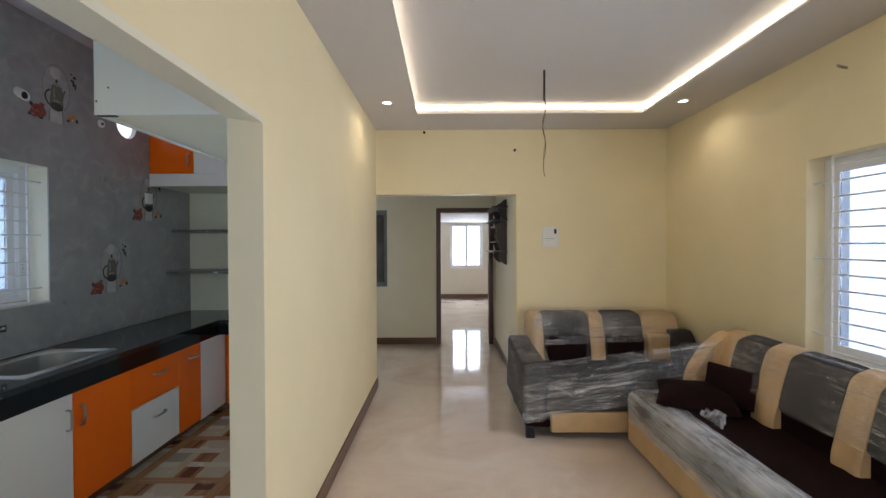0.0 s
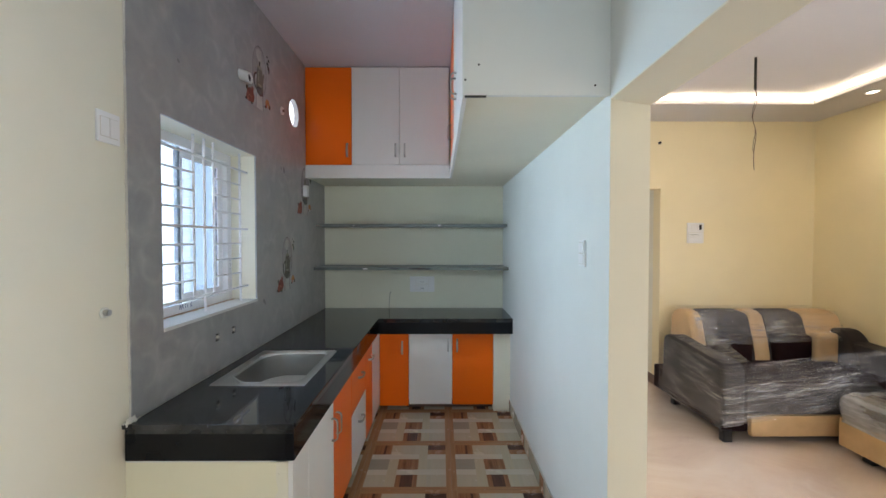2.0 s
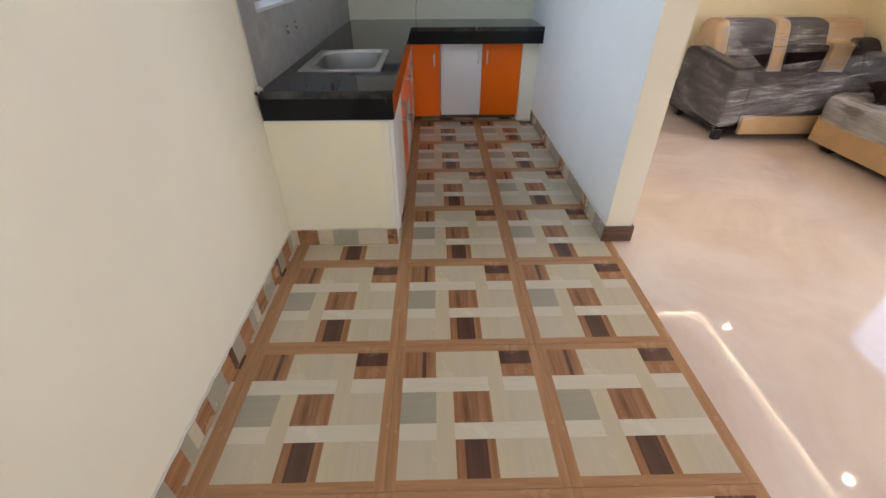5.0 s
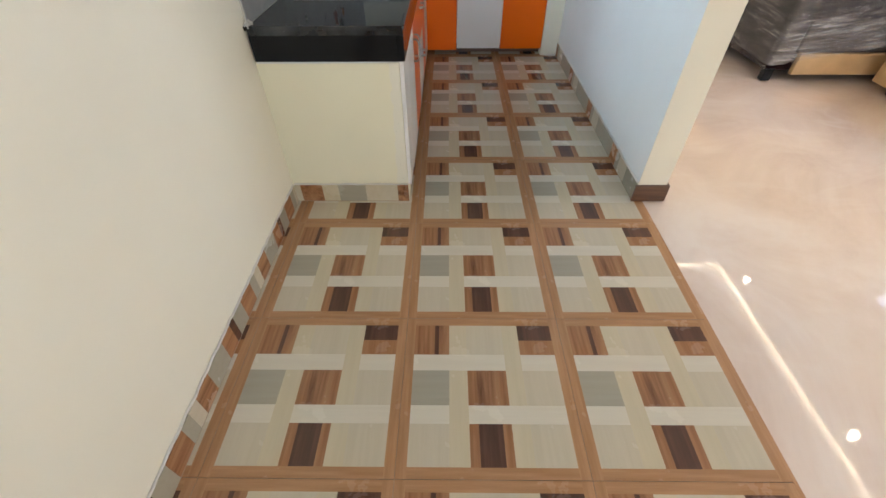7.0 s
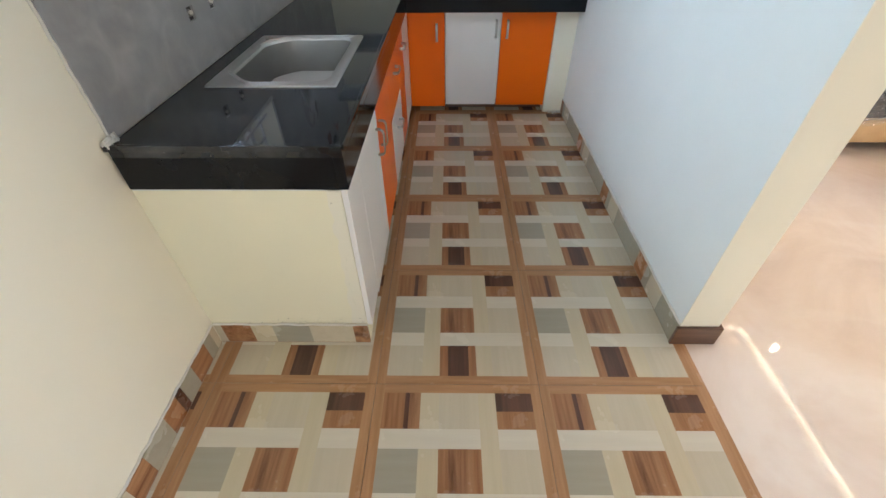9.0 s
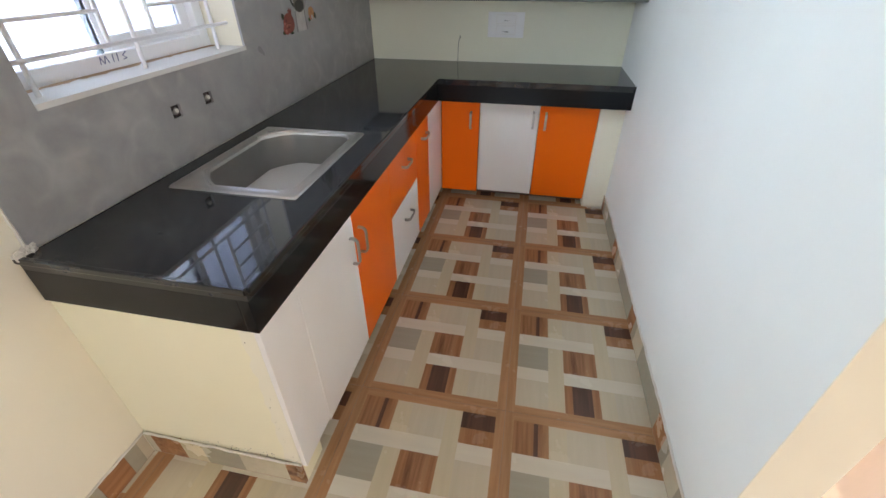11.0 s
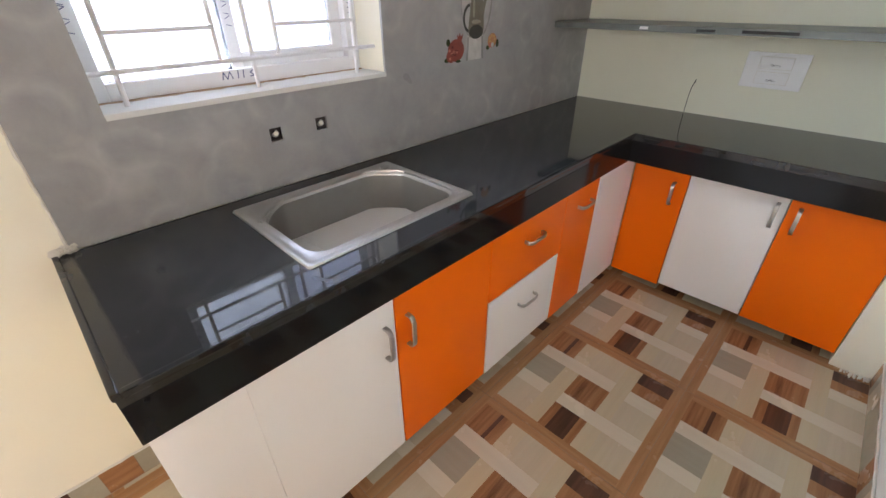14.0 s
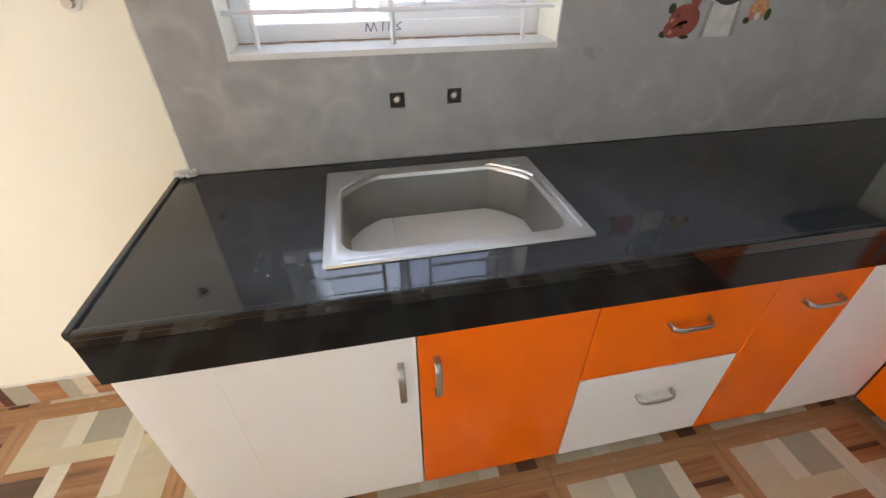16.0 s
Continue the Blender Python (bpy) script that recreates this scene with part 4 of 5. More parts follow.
plate("distribution_box", "white electrical distribution box with printed card", "y", YF, 3.118, 3.293, 1.526, 1.742, -1, [(0.08, 0.92, 0.06, 0.52, 0), (0.25, 0.6, 0.66, 0.86, 0), (0.72, 0.86, 0.66, 0.9, 1), (0.14, 0.7, 0.40, 0.43, 1), (0.14, 0.5, 0.30, 0.32, 1)])
plate("switch_plate", "small white switch plate on the partition", "x", XP, 0.445, 0.520, 1.445, 1.560, -1, [(0.15, 0.85, 0.52, 0.9, 0), (0.15, 0.85, 0.1, 0.48, 0)])
plate("switch_plate", "small white switch plate on cream wall", "x", XW, 0.085, 0.185, 1.905, 2.015, 1, [(0.12, 0.48, 0.2, 0.8, 0), (0.52, 0.88, 0.2, 0.8, 0)])
plate("switch_socket", "white switch and socket plate under the shelf", "y", YB, 0.216, 0.466, 1.032, 1.190, -1, [(0.24, 0.76, 0.14, 0.46, 0), (0.24, 0.76, 0.56, 0.88, 0), (0.42, 0.58, 0.20, 0.27, 1), (0.42, 0.58, 0.62, 0.69, 1)])
wc = thing("loose_wire", (0.02, YB, 0.87), "thin black wire poking out above the worktop", "wire")
part("wire", tube([(0.005, YB - 0.012, 0.872), (0.006, YB - 0.012, 0.95), (0.01, YB - 0.012, 1.0), (0.022, YB - 0.012, 1.04), (0.020, YB - 0.012, 1.02)], 0.0018, 6), BLACKP, wc)
hk = thing("wall_outlet_stub", (XW, 0.107, 1.305), "short capped water pipe stub on cream wall", "pipe stub")
part("stub", cylinder((XW, 0.107, 1.305), (XW + 0.022, 0.107, 1.305), 0.011, 14), CHROME, hk, smooth=True)
part("flange", cylinder((XW, 0.107, 1.305), (XW + 0.006, 0.107, 1.305), 0.019, 18), CEMENT, hk, smooth=True)
ps = thing("pipe_stub", (-0.65, 1.12, 2.535), "white plastic pipe stub through the grey tiles", "pipe stub")
pipe_rings = ((0.0, 0.033), (0.92, 0.033), (0.97, 0.031), (0.96, 0.025), (0.75, 0.024))
pipe_dir = Vector((0.078, -0.030, -0.036))
part("pipe", loft([[tuple(Vector((-0.655, 1.12 + r * math.cos(k * math.pi / 12), 2.54 + r * math.sin(k * math.pi / 12))) + pipe_dir * f) for k in range(24)] for f, r in pipe_rings], False), PLASTIC, ps, smooth=True)
part("pipe_end", disc("x", -0.655 + 0.062, 1.12 - 0.0235, 2.54 - 0.028, 0.0245, 0.0245), ESPRESSO, ps, "dark rusty inside of the pipe")
cp = thing("pipe_stub", (-0.65, 1.748, 2.518), "small capped outlet in the grey tiles", "pipe stub")
part("rosette", cylinder((-0.652, 1.748, 2.518), (-0.640, 1.748, 2.518), 0.030, 20), PLASTIC, cp, smooth=True)
part("pin", cylinder((-0.640, 1.748, 2.518), (-0.632, 1.748, 2.518), 0.010, 10), SKIRT, cp, smooth=True)
hx2 = thing("water_heater_point", (-0.65, 2.245, 1.93), "white single socket box on the grey tiles", "socket")
part("box", box(-0.652, -0.615, 2.215, 2.275, 1.935, 2.03, 0.006), PLASTIC, hx2)
for y, z in ((0.836, 1.045), (1.006, 1.048)):
    th = thing("tap_outlet", (-0.655, y, z), "white threaded tap outlet in a square cut-out", "tap outlet", "tap outlets")
    part("recess", boxes((-0.6598, -0.6594, y - 0.024, y + 0.024, z - 0.024, z + 0.024)), ESPRESSO, th)
    part("plug", cylinder((-0.659, y, z), (-0.646, y - 0.003, z + 0.004), 0.0070, 14), CEMENT, th, smooth=True)
    part("flange", cylinder((-0.659, y, z), (-0.655, y - 0.003, z + 0.004), 0.0125, 14), STEEL, th, smooth=True)

# ---- printed fruit and teapot motifs ----
DEC = {}
for nm, c in (("halo", (0.42, 0.41, 0.405)), ("edge", (0.30, 0.29, 0.29)), ("pot", (0.155, 0.145, 0.115)), ("potdark", (0.045, 0.046, 0.042)), ("potlight", (0.30, 0.29, 0.235)), ("reddark", (0.14, 0.03, 0.025)), ("peachlight", (0.60, 0.36, 0.15)), ("red", (0.26, 0.065, 0.05)), ("redlight", (0.50, 0.18, 0.13)), ("peach", (0.50, 0.24, 0.12)), ("leaf", (0.035, 0.055, 0.02)), ("stand", (0.56, 0.55, 0.53))):
    n_ = Nodes("tile_print_" + nm)
    n_.set(Base_Color=n_.ramp(n_.noise(25, 3), (0.3, mul(c, 0.85)), (0.7, mul(c, 1.12))), Roughness=0.25)
    DEC[nm] = n_.mat


def flat(pts, y, z, lift):
    bm = bmesh.new()
    loft([[(-0.65 + lift * f, y + a, z + b) for a, b in pts] for f in (0.5, 1.0)], True, bm)
    return bm


def motif(y, z, s):
    m = thing("tile_motif", (-0.65, y, z), "printed teapot under a glass dome with red fruit on grey tile", "tile print", "teapot tile prints")

    def blob(name, mat, a, b, ra, rb, lift):
        part(name, disc("x", -0.65 + lift * 0.5, y + a * s, z + b * s, ra * s, rb * s, n=22, thick=lift * 0.5), DEC[mat], m)

    def shape(name, mat, pts, lift):
        part(name, flat([(a * s, b * s) for a, b in pts], y, z, lift), DEC[mat], m)

    blob("dome_edge", "edge", 0.005, 0.075, 0.090, 0.142, 0.0007)
    blob("dome", "halo", 0.003, 0.075, 0.083, 0.136, 0.0009)
    blob("dome_shine", "stand", -0.004, 0.165, 0.034, 0.034, 0.0010)
    shape("stand", "stand", ((-0.052, -0.13), (0.052, -0.13), (0.044, -0.045), (-0.044, -0.045)), 0.0011)
    for sx in (-1, 1):
        shape("stand_shade", "edge", [(sx * a, b) for a, b in ((0.040, -0.13), (0.052, -0.13), (0.046, -0.05), (0.036, -0.05))][::sx], 0.0013)
    body = [(-0.034, -0.050), (0.040, -0.050), (0.048, -0.025), (0.045, 0.02), (0.052, 0.045), (0.064, 0.082), (0.056, 0.084), (0.042, 0.062), (0.036, 0.090), (-0.026, 0.090), (-0.032, 0.05), (-0.038, 0.01), (-0.042, -0.025)]
    shape("teapot", "pot", body, 0.0016)
    blob("teapot_base", "potdark", 0.003, -0.034, 0.040, 0.024, 0.0019)
    shape("lid", "potlight", ((-0.026, 0.090), (0.036, 0.090), (0.020, 0.108), (-0.010, 0.108)), 0.0017)
    blob("knob", "potdark", 0.004, 0.120, 0.007, 0.013, 0.0018)
    blob("shine", "potlight", 0.002, 0.000, 0.026, 0.007, 0.0020)
    blob("shine", "potlight", -0.012, 0.045, 0.006, 0.032, 0.0020)
    hb = [(-0.034 - 0.038 * math.sin(t), 0.012 + 0.048 * math.cos(t)) for t in (k * math.pi / 10 for k in range(11))]
    shape("handle", "potdark", hb + [(-0.034 - 0.028 * math.sin(t), 0.012 + 0.038 * math.cos(t)) for t in (k * math.pi / 10 for k in range(10, -1, -1))], 0.0016)
    rnd = random.Random(7)
    blob("fruit", "red", -0.108, -0.090, 0.044, 0.038, 0.0013)
    blob("fruit", "red", -0.134, -0.108, 0.026, 0.022, 0.0015)
    shape("fruit_crown", "red", ((-0.098, -0.058), (-0.078, -0.062), (-0.070, -0.036), (-0.082, -0.046), (-0.088, -0.032), (-0.094, -0.044), (-0.104, -0.038)), 0.0014)
    for k in range(14):
        a, r = rnd.uniform(0, 6.28), rnd.uniform(0, 0.026)
        blob("seed", ("redlight", "reddark")[k % 2], -0.118 + r * math.cos(a) * 1.3, -0.098 + r * math.sin(a), 0.0055, 0.005, 0.0018)
    blob("fruit", "peach", 0.105, -0.070, 0.028, 0.026, 0.0013)
    blob("fruit", "redlight", 0.094, -0.084, 0.013, 0.011, 0.0016)
    blob("fruit_core", "stand", 0.107, -0.086, 0.009, 0.009, 0.0017)
    for k in range(7):
        blob("petal", "peachlight", 0.105 + 0.016 * math.cos(k * 0.9), -0.066 + 0.014 * math.sin(k * 0.9), 0.006, 0.005, 0.0016)
    for a, b, ra, rb in ((-0.150, -0.062, 0.010, 0.012), (-0.158, -0.120, 0.012, 0.008), (-0.095, -0.128, 0.014, 0.005), (0.138, -0.082, 0.009, 0.014), (0.078, -0.094, 0.010, 0.008), (0.117, 0.150, 0.006, 0.022), (0.130, 0.132, 0.006, 0.020), (0.104, 0.162, 0.009, 0.007), (0.126, 0.185, 0.012, 0.008), (0.104, 0.200, 0.006, 0.006)):
        blob("leaf", "leaf", a, b, ra, rb, 0.0014)


for y, z in ((1.832, 1.332), (2.265, 1.932), (1.372, 2.567)):
    motif(y, z, 1.17)

# marker scribble on the window frame
mk = thing("marker_writing", (-0.81, 0.81, 1.2), "handwritten marker strokes on the white window frame", "writing")
for k, (y0, z0, y1, z1) in enumerate(((0.86, 1.202, 0.865, 1.225), (0.865, 1.225, 0.875, 1.202), (0.875, 1.202, 0.885, 1.225), (0.885, 1.225, 0.893, 1.202), (0.91, 1.202, 0.913, 1.226), (0.928, 1.202, 0.931, 1.226), (0.95, 1.204, 0.965, 1.206), (0.965, 1.206, 0.952, 1.216), (0.952, 1.216, 0.968, 1.226))):
    part("stroke", tube([(-0.809, y0 - 0.09, z0 + 0.002), (-0.809, y1 - 0.09, z1 + 0.002)], 0.0016, 5), MARK, mk)

for y0, z0 in ((0.433, 1.42), (0.432, 1.36), (0.83, 1.36), (1.285, 1.38)):
    for k in range(5):
        part("stroke", tube([(-0.809, y0 - 0.008, z0 + k * 0.016), (-0.809, y0 + 0.008, z0 + k * 0.016 + (0.008 if k % 2 else -0.004))], 0.0011, 5), MARK, mk)

# ---- living room sofas in stretch film ----


def sweep(profile, a0, a1, put, puff=0.0, n=10):
    """A cushion: the closed profile (depth, height) swept from a0 to a1, swelling by puff between its ends; put turns (depth, along, height) into a place."""
    cd = sum(p[0] for p in profile) / len(profile)
    cz = sum(p[1] for p in profile) / len(profile)
    loops = []
    for k in range(n + 1):
        t = k / n
        g = 1 + puff * (1 - (2 * t - 1) ** 6) - (0.04 if k in (0, n) else 0)
        wob = 0.004 * math.sin(9 * t + a0 * 7)
        loops.append([put(cd + (d - cd) * g + wob, a0 + (a1 - a0) * t, cz + (z - cz) * g) for d, z in profile])
    bm = loft(loops)
    bm.faces.new([v for v in bm.verts][:len(profile)])
    bmesh.ops.recalc_face_normals(bm, faces=bm.faces[:])
    return bm


def rounded(pts, steps=4, r=0.3):
    """Cuts the corners of a closed outline into short arcs."""
    out = []
    n = len(pts)
    for i in range(n):
        p, c, q = Vector(pts[i - 1]), Vector(pts[i]), Vector(pts[(i + 1) % n])
        a, b = c.lerp(p, min(r, 0.06 / max((p - c).length, 1e-6))), c.lerp(q, min(r, 0.06 / max((q - c).length, 1e-6)))
        out += [tuple((1 - t) ** 2 * a + 2 * t * (1 - t) * c + t * t * b) for t in (k / steps for k in range(steps + 1))]
    return out


def sheet(corners, nu, nv, rough, seed, sag=0.0):
    """A crumpled film between four corners (a b / d c)."""
    a, b, c, d = (Vector(p) for p in corners)
    nrm = (b - a).cross(d - a).normalized()
    bm = bmesh.new()
    rows = []
    for j in range(nv + 1):
        v = j / nv
        row = []
        for i in range(nu + 1):
            u = i / nu
            p = a.lerp(b, u).lerp(d.lerp(c, u), v)
            w = noise.noise(Vector((u * 3.0 + seed, v * 16.0, seed))) + 0.5 * noise.noise(Vector((u * 7.0, v * 38.0 + seed, seed)))
            p += nrm * (rough * w - sag * math.sin(math.pi * u) * math.sin(math.pi * v))
            row.append(bm.verts.new(p))
        rows.append(row)
    return film_faces(bm, rows, (b - a).length / nu, (d - a).length / nv, seed)


def film_faces(bm, rows, du, dv, seed):
    """Joins rows of points into a film whose map runs in metres along and across its pull."""
    uv = bm.loops.layers.uv.new("UVMap")
    for j in range(len(rows) - 1):
        for i in range(len(rows[0]) - 1):
            f = bm.faces.new((rows[j][i], rows[j][i + 1], rows[j + 1][i + 1], rows[j + 1][i]))
            for lp, (p, q) in zip(f.loops, ((i, j), (i + 1, j), (i + 1, j + 1), (i, j + 1))):
                lp[uv].uv = (p * du + seed, q * dv + seed * 0.37)
    return bm


def rim_film(x, y0, y1, x1, profile, r, seed):
    """Film wrapped over a seat rim along y0..y1, round its corner and along its end to x1; profile: (inward, height)."""
    bm = bmesh.new()
    rows = []
    for j, (d, z) in enumerate(profile):
        k = max(d, r)
        cx, cy = x + k, y1 - k
        pts = [(x + d, y0 + (cy - y0) * i / 60) for i in range(60)]
        pts += [(cx - (k - d) * math.cos(a * math.pi / 16), cy + (k - d) * math.sin(a * math.pi / 16)) for a in range(9)]
        pts += [(cx + (x1 - cx) * i / 12, y1 - d) for i in range(1, 13)]
        row = []
        for i, (px, py) in enumerate(pts):
            w = noise.noise(Vector((i * 0.16 + seed, j * 0.7, seed))) + 0.6 * noise.noise(Vector((i * 0.4, j * 1.5 + seed, seed)))
            row.append(bm.verts.new((px - 0.004 * w, py + 0.004 * w, z + 0.010 * w)))
        rows.append(row)
    return film_faces(bm, rows, 0.035, 0.045, seed)


def soft_box(x0, x1, y0, y1, z0, z1, bev, lump=0.0, seed=0):
    bm = box(x0, x1, y0, y1, z0, z1, bev, 4)
    if lump:
        bmesh.ops.subdivide_edges(bm, edges=[e for e in bm.edges if e.calc_length() > 0.15], cuts=5, use_grid_fill=True)
        for v in bm.verts:
            v.co += Vector((1, 1, 1)) * lump * noise.noise(v.co * 5 + Vector((seed, 0, 0)))
    return bm


A = lambda d, a, z: (a, d, z)       # back along x
B = lambda d, a, z: (d, a, z)       # back along y

s1 = thing("two_seat_sofa", (3.5, 2.4, 0.0), "charcoal and tan two-seat sofa wrapped in clear film", "sofa")
part("base", soft_box(2.74, 4.36, 1.86, 2.90, 0.075, 0.30, 0.02), BROWNCLOTH, s1)
part("front_panel", soft_box(2.90, 3.98, 1.825, 1.865, 0.22, 0.45, 0.015), GREYCLOTH, s1, "charcoal front panel under film")
part("front_strip", soft_box(2.935, 3.75, 1.815, 1.86, 0.055, 0.215, 0.010), TAN, s1, "tan leatherette front strip")
part("seat", soft_box(2.90, 4.20, 1.85, 2.62, 0.30, 0.44, 0.05, 0.012, 3), BROWNCLOTH, s1, "dark brown velvet seat")
armp = [(1.83, 0.115), (1.83, 0.575), (1.90, 0.615), (2.15, 0.625), (2.40, 0.64), (2.62, 0.665), (2.70, 0.63), (2.72, 0.12)]
for x0, x1 in ((2.715, 2.915), (4.27, 4.44)):
    arm = sweep(rounded(armp, 3), x0, x1, A, 0.0, 6)
    ends = [e for e in arm.edges if len(e.link_faces) == 2 and e.calc_face_angle() > 0.9]
    bmesh.ops.bevel(arm, geom=ends, offset=0.045, segments=4, affect="EDGES", profile=0.5, clamp_overlap=True)
    part("arm", arm, GREYCLOTH, s1, "charcoal arm sloping up to the back", True)
back1 = rounded([(2.60, 0.12), (2.52, 0.44), (2.57, 0.66), (2.64, 0.86), (2.80, 0.88), (2.92, 0.82), (2.94, 0.12)], 4)
part("back_core", sweep([(2.62, 0.12), (2.60, 0.60), (2.68, 0.80), (2.90, 0.80), (2.93, 0.12)], 2.95, 4.36, A), BROWNCLOTH, s1)
for x0, x1, m in ((2.93, 3.05, TAN), (3.055, 3.50, GREYCLOTH), (3.505, 3.645, TAN), (3.65, 4.02, GREYCLOTH), (4.025, 4.37, TAN)):
    part("back_cushion", sweep(back1, x0, x1, A, 0.02), m, s1, "tan back strip" if m is TAN else "charcoal back pad", True)
for x0, x1 in ((3.07, 3.45), (3.66, 4.0)):
    part("lumbar_pad", soft_box(x0, x1, 2.475, 2.60, 0.43, 0.68, 0.04, 0.01, x0), BROWNCLOTH, s1, "dark brown velvet lower back pad", True)
part("lumbar_pad", soft_box(4.03, 4.24, 2.475, 2.60, 0.43, 0.69, 0.035, 0.008, 9), TAN, s1, "tan lower back strip", True)
part("corner_pad", sweep(rounded([(2.30, 0.44), (2.40, 0.66), (2.48, 0.73), (2.60, 0.73), (2.62, 0.44)], 4), 4.25, 4.43, A, 0.02), GREYCLOTH, s1, "charcoal corner pad", True)
for x, y in ((2.775, 1.87), (2.80, 2.60), (4.30, 1.90), (4.30, 2.85)):
    part("leg", box(x - 0.035, x + 0.035, y - 0.03, y + 0.03, 0.0, 0.09, 0.006), BLACKP, s1, "short black leg")
part("stretch_film", sheet(((2.70, 1.80, 0.60), (4.03, 1.50, 0.86), (4.03, 1.60, 0.46), (2.70, 1.80, 0.13)), 60, 60, 0.010, 2.0), FILM_X, s1, "crumpled clear film stretched over the front", True)
part("stretch_film", sheet(((2.695, 2.70, 0.665), (2.695, 1.80, 0.60), (2.695, 1.80, 0.10), (2.695, 2.72, 0.10)), 30, 30, 0.006, 5.0), FILM_Y, s1, "clear film round the arm", True)
part("stretch_film", sheet(((2.70, 2.66, 0.70), (2.93, 2.58, 0.86), (2.93, 1.84, 0.625), (2.70, 1.80, 0.62)), 24, 40, 0.008, 8.0), FILM_Y, s1, "clear film draped over the arm", True)
part("stretch_film", sheet(((2.95, 2.62, 0.90), (4.30, 2.58, 0.90), (4.30, 2.45, 0.64), (2.95, 2.45, 0.60)), 60, 24, 0.012, 11.0), FILM_X, s1, "clear film over the back pads", True)
part("stretch_film", sheet(((2.95, 2.90, 0.895), (4.30, 2.90, 0.895), (4.30, 2.62, 0.905), (2.95, 2.62, 0.90)), 40, 12, 0.006, 14.0), FILM_X, s1, "clear film over the top", True)

s2 = thing("three_seat_sofa", (3.95, 0.6, 0.0), "tan and charcoal three-seat sofa half unwrapped from film", "sofa")
part("base", soft_box(3.55, 4.38, -0.60, 1.66, 0.07, 0.30, 0.015), BROWNCLOTH, s2)
part("front_strip", soft_box(3.49, 3.56, -0.62, 1.715, 0.055, 0.265, 0.012), TAN, s2, "tan leatherette front strip")
part("end_strip", soft_box(3.56, 4.36, 1.66, 1.712, 0.055, 0.265, 0.012), TAN, s2, "tan leatherette end strip")
part("seat_rim", soft_box(3.485, 3.72, -0.62, 1.72, 0.262, 0.425, 0.06, 0.008, 1), GREYCLOTH, s2, "charcoal rounded seat rim", True)
part("seat", soft_box(3.64, 4.16, -0.58, 1.70, 0.28, 0.435, 0.05, 0.014, 2), BROWNCLOTH, s2, "dark brown velvet seat", True)
back2 = rounded([(4.10, 0.30), (4.06, 0.44), (4.11, 0.66), (4.17, 0.88), (4.28, 0.92), (4.38, 0.86), (4.40, 0.12)], 4)
pad2 = rounded([(4.15, 0.54), (4.085, 0.55), (4.12, 0.70), (4.17, 0.88), (4.28, 0.92), (4.38, 0.86), (4.39, 0.54)], 4)
part("back_core", sweep([(4.12, 0.12), (4.12, 0.55), (4.20, 0.84), (4.37, 0.84), (4.39, 0.12)], -0.58, 1.62, B), BROWNCLOTH, s2)
for y0, y1, m in ((1.50, 1.66, TAN), (1.235, 1.495, GREYCLOTH), (1.05, 1.23, TAN), (0.68, 1.045, GREYCLOTH), (0.52, 0.675, TAN), (0.10, 0.515, GREYCLOTH), (-0.06, 0.095, TAN), (-0.58, -0.065, GREYCLOTH)):
    part("back_cushion", sweep(back2 if m is TAN else pad2, y0, y1, B, 0.02), m, s2, "tan back strip" if m is TAN else "charcoal back pad", True)
part("end_wing", sweep(rounded([(3.90, 0.43), (3.93, 0.60), (4.06, 0.80), (4.20, 0.90), (4.28, 0.86), (4.22, 0.43)], 4), 1.60, 1.74, B, 0.0, 6), TAN, s2, "rounded tan end wing", True)
for x, y in ((3.58, 1.55), (3.58, -0.5), (4.3, 1.55), (4.3, -0.5)):
    part("leg", box(x - 0.04, x + 0.04, y - 0.04, y + 0.04, 0.0, 0.08, 0.006), BLACKP, s2, "short black leg")
part("stretch_film", rim_film(3.462, -0.6, 1.742, 3.98, ((0.235, 0.445), (0.19, 0.462), (0.14, 0.468), (0.09, 0.462), (0.045, 0.445), (0.015, 0.415), (0.0, 0.375), (0.0, 0.335), (0.004, 0.29), (0.010, 0.238)), 0.10, 21.0), FILM_HAZY, s2, "crumpled hazy film wrapped over the seat rim", True)
part("stretch_film", sheet(((4.16, -0.58, 0.90), (4.16, 1.52, 0.90), (4.04, 1.46, 0.60), (4.04, -0.58, 0.56)), 80, 26, 0.010, 31.0), FILM_Y, s2, "clear film over the back pads", True)
part("stretch_film", sheet(((4.37, -0.58, 0.90), (4.37, 1.60, 0.90), (4.165, 1.60, 0.915), (4.165, -0.58, 0.915)), 60, 10, 0.006, 35.0), FILM_Y, s2, "clear film over the top", True)


def pillow(name, label, c, hx, hy, h, turn, tip, mat):
    bm = bmesh.new()
    n = 14
    grid = {}
    for side in (1, -1):
        for i in range(n + 1):
            for j in range(n + 1):
                u, v = 2 * i / n - 1, 2 * j / n - 1
                if side == -1 and (i in (0, n) or j in (0, n)):
                    grid[side, i, j] = grid[1, i, j]
                    continue
                e = (max(0, (1 - u * u) * (1 - v * v))) ** 0.42
                pinch = 1 - 0.07 * (1 - abs(u)) * abs(v) ** 3 - 0.07 * (1 - abs(v)) * abs(u) ** 3
                grid[side, i, j] = bm.verts.new((u * hx * pinch, v * hy * pinch, side * h * e + 0.010 * noise.noise(Vector((u * 2, v * 2, side + turn)))))
        for i in range(n):
            for j in range(n):
                q = [grid[side, i, j], grid[side, i + 1, j], grid[side, i + 1, j + 1], grid[side, i, j + 1]]
                bm.faces.new(q if side == 1 else q[::-1])
    bm.transform(pose(*c, tip, 0, turn))
    return solid(name, bm, mat, label, "cushion", "", True)


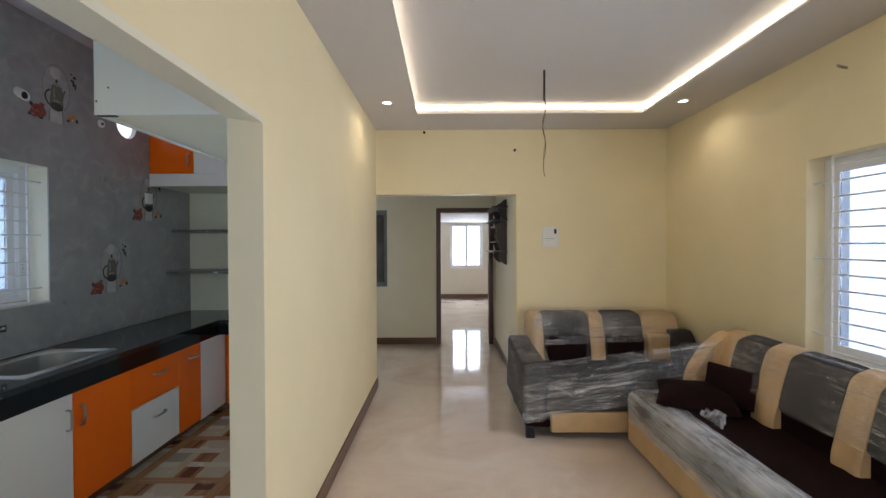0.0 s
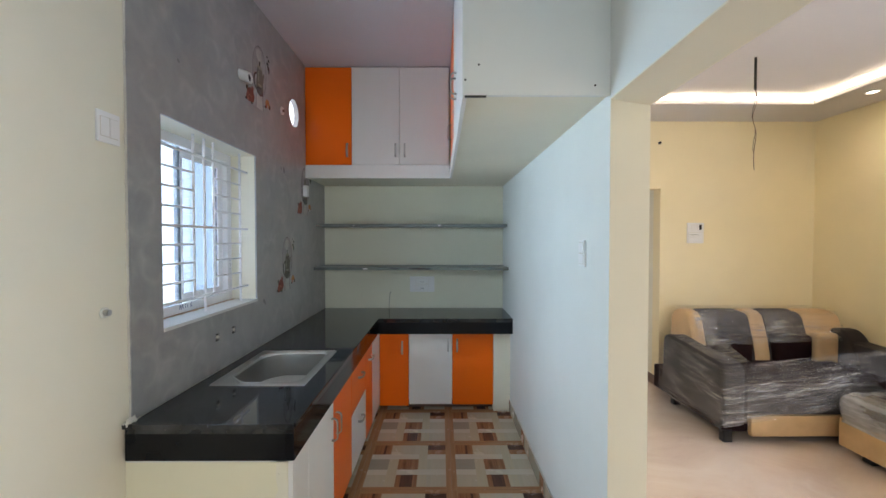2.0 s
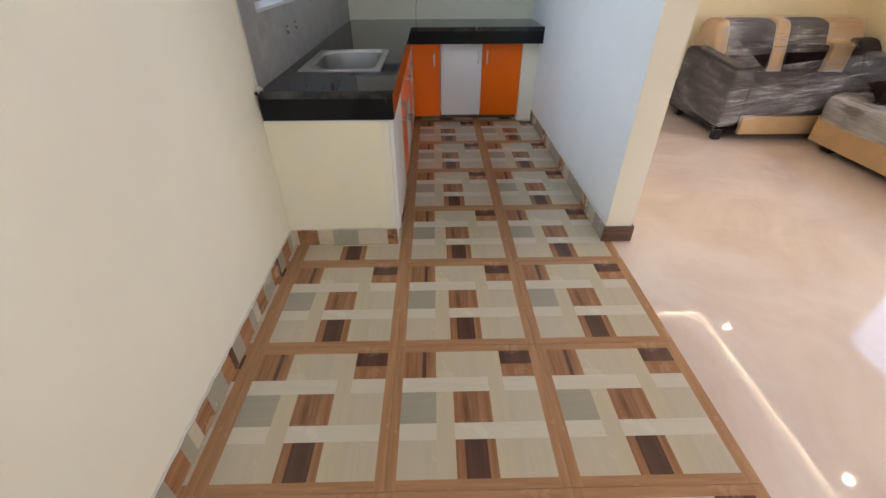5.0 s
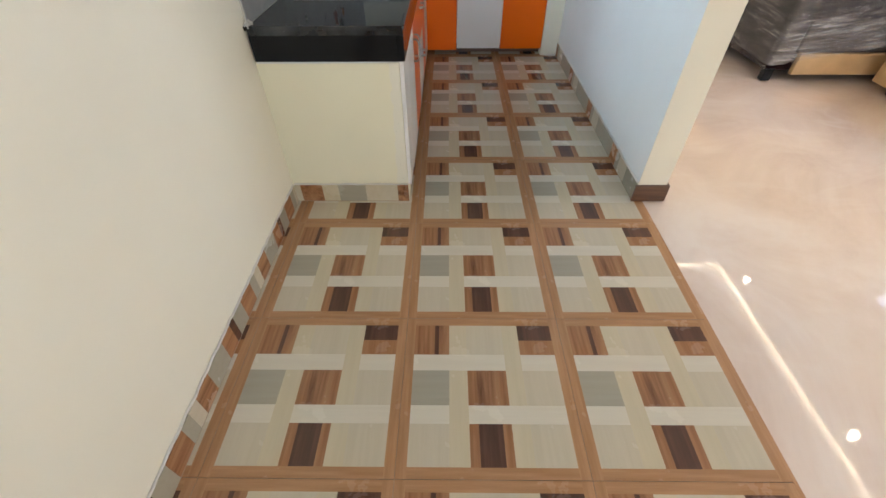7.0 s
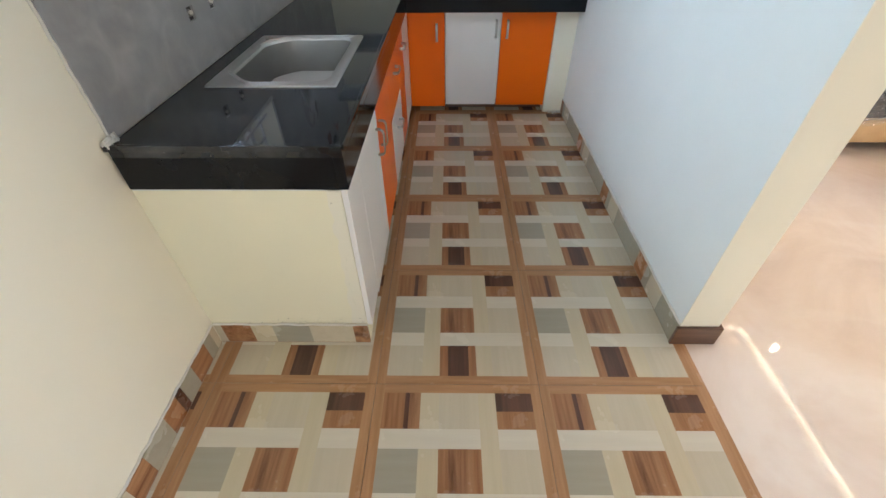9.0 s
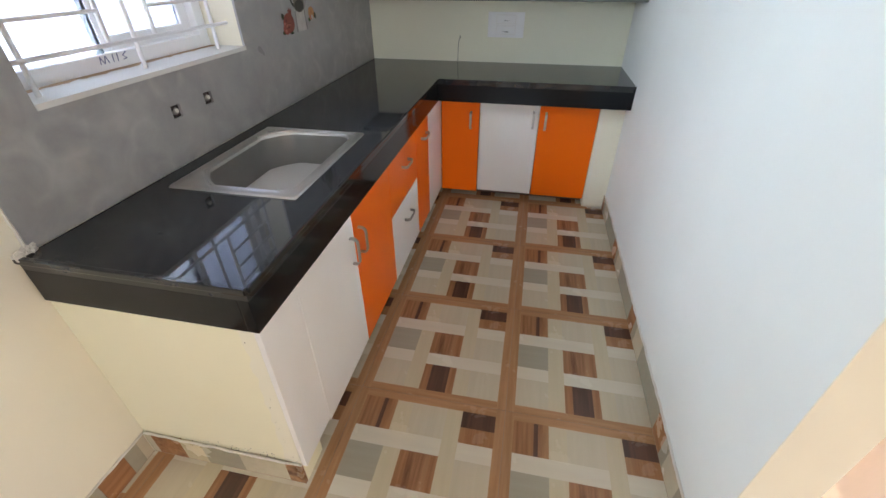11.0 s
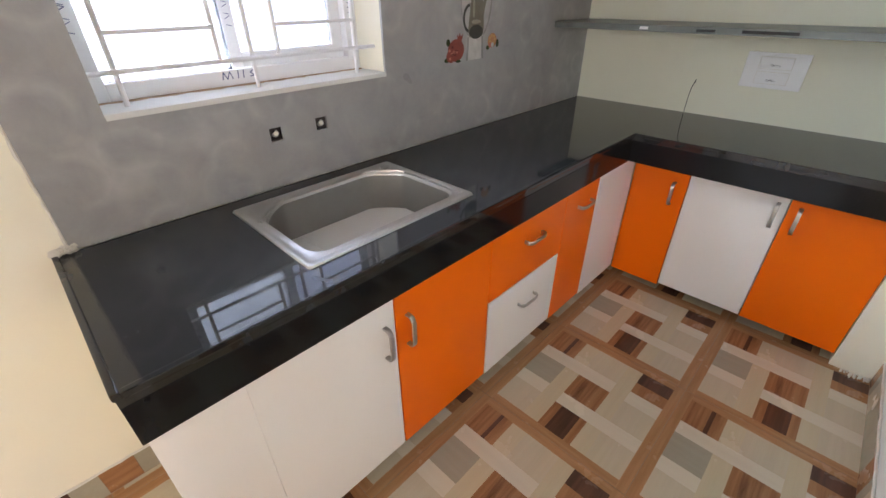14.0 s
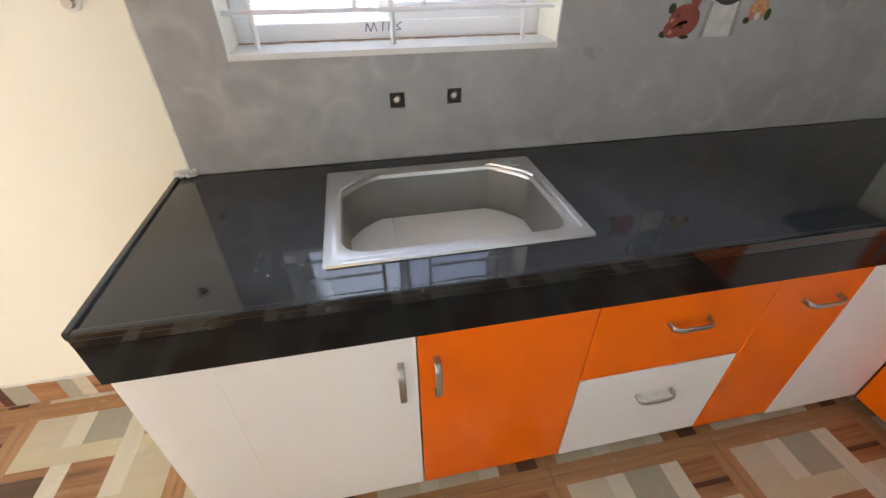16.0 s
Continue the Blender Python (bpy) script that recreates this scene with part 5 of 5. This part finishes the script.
pillow("cushion", "dark brown velvet cushion lying on the sofa seat", (3.77, 1.31, 0.515), 0.24, 0.17, 0.075, -28, 12, BROWNCLOTH)
pillow("cushion", "dark brown velvet cushion leaning in the sofa corner", (3.98, 1.28, 0.60), 0.17, 0.13, 0.06, -60, 62, BROWNCLOTH)
scrap = sheet(((3.70, 1.16, 0.46), (3.80, 1.20, 0.50), (3.79, 1.02, 0.50), (3.72, 0.96, 0.445)), 14, 14, 0.03, 41.0)
solid("film_scrap", scrap, FILM_HAZY, "loose torn scrap of white packing film", "packing film")

s1.location += Vector((-0.03, -0.045, 0))
s2.location += Vector((-0.03, -0.06, 0))

# ---- floor tiles and tiled skirting ----
TS, BW = 0.6, 0.035
US = [0.0, BW] + [BW + 0.53 * f for f in (0.145, 0.175, 0.25, 0.375, 0.435, 0.585, 0.64, 0.755)] + [TS - BW, TS]
VS = [0.0, BW] + [BW + 0.53 * f for f in (0.13, 0.25, 0.375, 0.625, 0.745)] + [TS - BW, TS]
TILE_MATS = [T_BAND_X, T_BAND_Y, T_WHITE, T_CREAM, T_PALE, T_GREY, T_BROWN, T_STREAK, T_DARK, GROUT]
# printed panels inside the border, far row first; the columns are those between the border strips
ROWS_PRINT = {1: (6, 8, 7, 3, 4, 4, 4, 3, 8), 2: (6, 8, 7, 3, 4, 4, 4, 3, 6), 3: (2, 2, 2, 2, 2, 2, 2, 3, 2),
              4: (5, 5, 5, 3, 6, 7, 6, 3, 4), 5: (2, 2, 2, 3, 2, 2, 2, 2, 2), 6: (4, 4, 4, 3, 6, 8, 6, 3, 4)}


def tile_mesh(u0, u1):
    """A floor tile, its printed top cut to the stretch u0 to u1 of its width."""
    us = [u0] + [u for u in US if u0 < u < u1] + [u1]
    bm = bmesh.new()
    vs = [TS - v for v in VS]
    g = 0.0007
    px = lambda u: min(max(u, u0 + g), u1 - g)
    py = lambda v: min(max(v, g), TS - g)
    verts = {(i, j): bm.verts.new((px(u), py(v), 0)) for i, u in enumerate(us) for j, v in enumerate(vs)}
    for i in range(len(us) - 1):
        cu = (us[i] + us[i + 1]) / 2
        col = next(k for k in range(len(US) - 1) if US[k] <= cu <= US[k + 1])
        for j in range(len(vs) - 1):
            f = bm.faces.new((verts[i, j], verts[i, j + 1], verts[i + 1, j + 1], verts[i + 1, j]))
            if col in (0, len(US) - 2):
                f.material_index = 1
            elif j in (0, len(vs) - 2):
                f.material_index = 0
            else:
                f.material_index = ROWS_PRINT[j][col - 1]
    rim = [e for e in bm.edges if e.is_boundary]
    side = bmesh.ops.extrude_edge_only(bm, edges=rim)
    for el in side["geom"]:
        if isinstance(el, bmesh.types.BMVert):
            el.co.z = -0.008
        elif isinstance(el, bmesh.types.BMFace):
            el.material_index = 9
    bmesh.ops.recalc_face_normals(bm, faces=bm.faces[:])
    return mesh_of("tile", bm, TILE_MATS)


whole, sliver = tile_mesh(0.0, TS), tile_mesh(TS - 0.058, TS)
for r in range(-7, 5):
    for c in range(-2, 2):
        ob = new("tile", sliver if c == -2 else whole)
        ob.parent = floor_k
        ob.location = (c * TS, r * TS, 0.0)
structure("floor_joint_strip", boxes((1.2, 1.212, YS, YB, -0.02, -0.0005)), T_BAND_Y, "oak coloured strip between two floors", "trim")


def skirting(name, label, axis, c, d, u0, u1, period, phase):
    """Skirting of cut floor tiles on the plane axis = c, standing out by d; period: widths and prints that repeat along it from phase."""
    sk_ = structure(name, boxes((c, c + d, u0, u1, 0.0, 0.003) if axis == "x" else (u0, u1, c, c + d, 0.0, 0.003)), GROUT, label, "skirting")
    lo, hi = min(c, c + d), max(c, c + d)
    u, k = phase, 0
    while u < u1 - 0.004:
        w, mt = period[k % len(period)]
        a, b = max(u, u0), min(u + w, u1)
        if b - a > 0.006:
            piece = (lo, hi, a + 0.0003, b - 0.0003, 0.003, 0.104) if axis == "x" else (a + 0.0003, b - 0.0003, lo, hi, 0.003, 0.104)
            part("skirting_piece", boxes(piece), mt, sk_)
        u += w
        k += 1
    rnd = random.Random(len(name))
    mid = c + d * 0.45
    n = max(8, int((u1 - u0) / 0.03))
    line = [((mid + rnd.uniform(-0.002, 0.002), u0 + (u1 - u0) * i / n) if axis == "x" else (u0 + (u1 - u0) * i / n, mid + rnd.uniform(-0.002, 0.002))) + (0.106 + rnd.uniform(-0.002, 0.003),) for i in range(n + 1)]
    part("grout_line", tube(line, 0.0048, 6), CEMENT, sk_, "rough whitish grout line")


WEST_CUT = ((0.10, T_BROWN), (0.05, T_GREY), (0.05, T_PALE), (0.09, T_STREAK), (0.12, T_GREY), (0.075, T_BROWN), (0.035, T_DARK), (0.08, T_GREY))
skirting("baseboard_kitchen_west", "cut floor tile skirting along cream wall", "x", XW, 0.010, YS, 0.183, WEST_CUT, -4.2)
END_CUT = ((0.03, T_PALE), (0.115, T_BROWN), (0.085, T_CREAM), (0.145, T_GREY), (0.17, T_PALE), (0.06, T_STREAK))
skirting("baseboard_counter_end", "cut floor tile skirting under the worktop end", "y", 0.184, 0.0128, -0.65, -0.048, END_CUT, -0.65)
PARTITION_CUT = ((0.16, T_GREY), (0.12, T_PALE), (0.05, T_GREY), (0.10, T_BROWN), (0.17, T_GREY))
skirting("baseboard_partition", "cut floor tile skirting along the white partition", "x", XP, -0.010, 0.20, 2.40, PARTITION_CUT, 0.20)
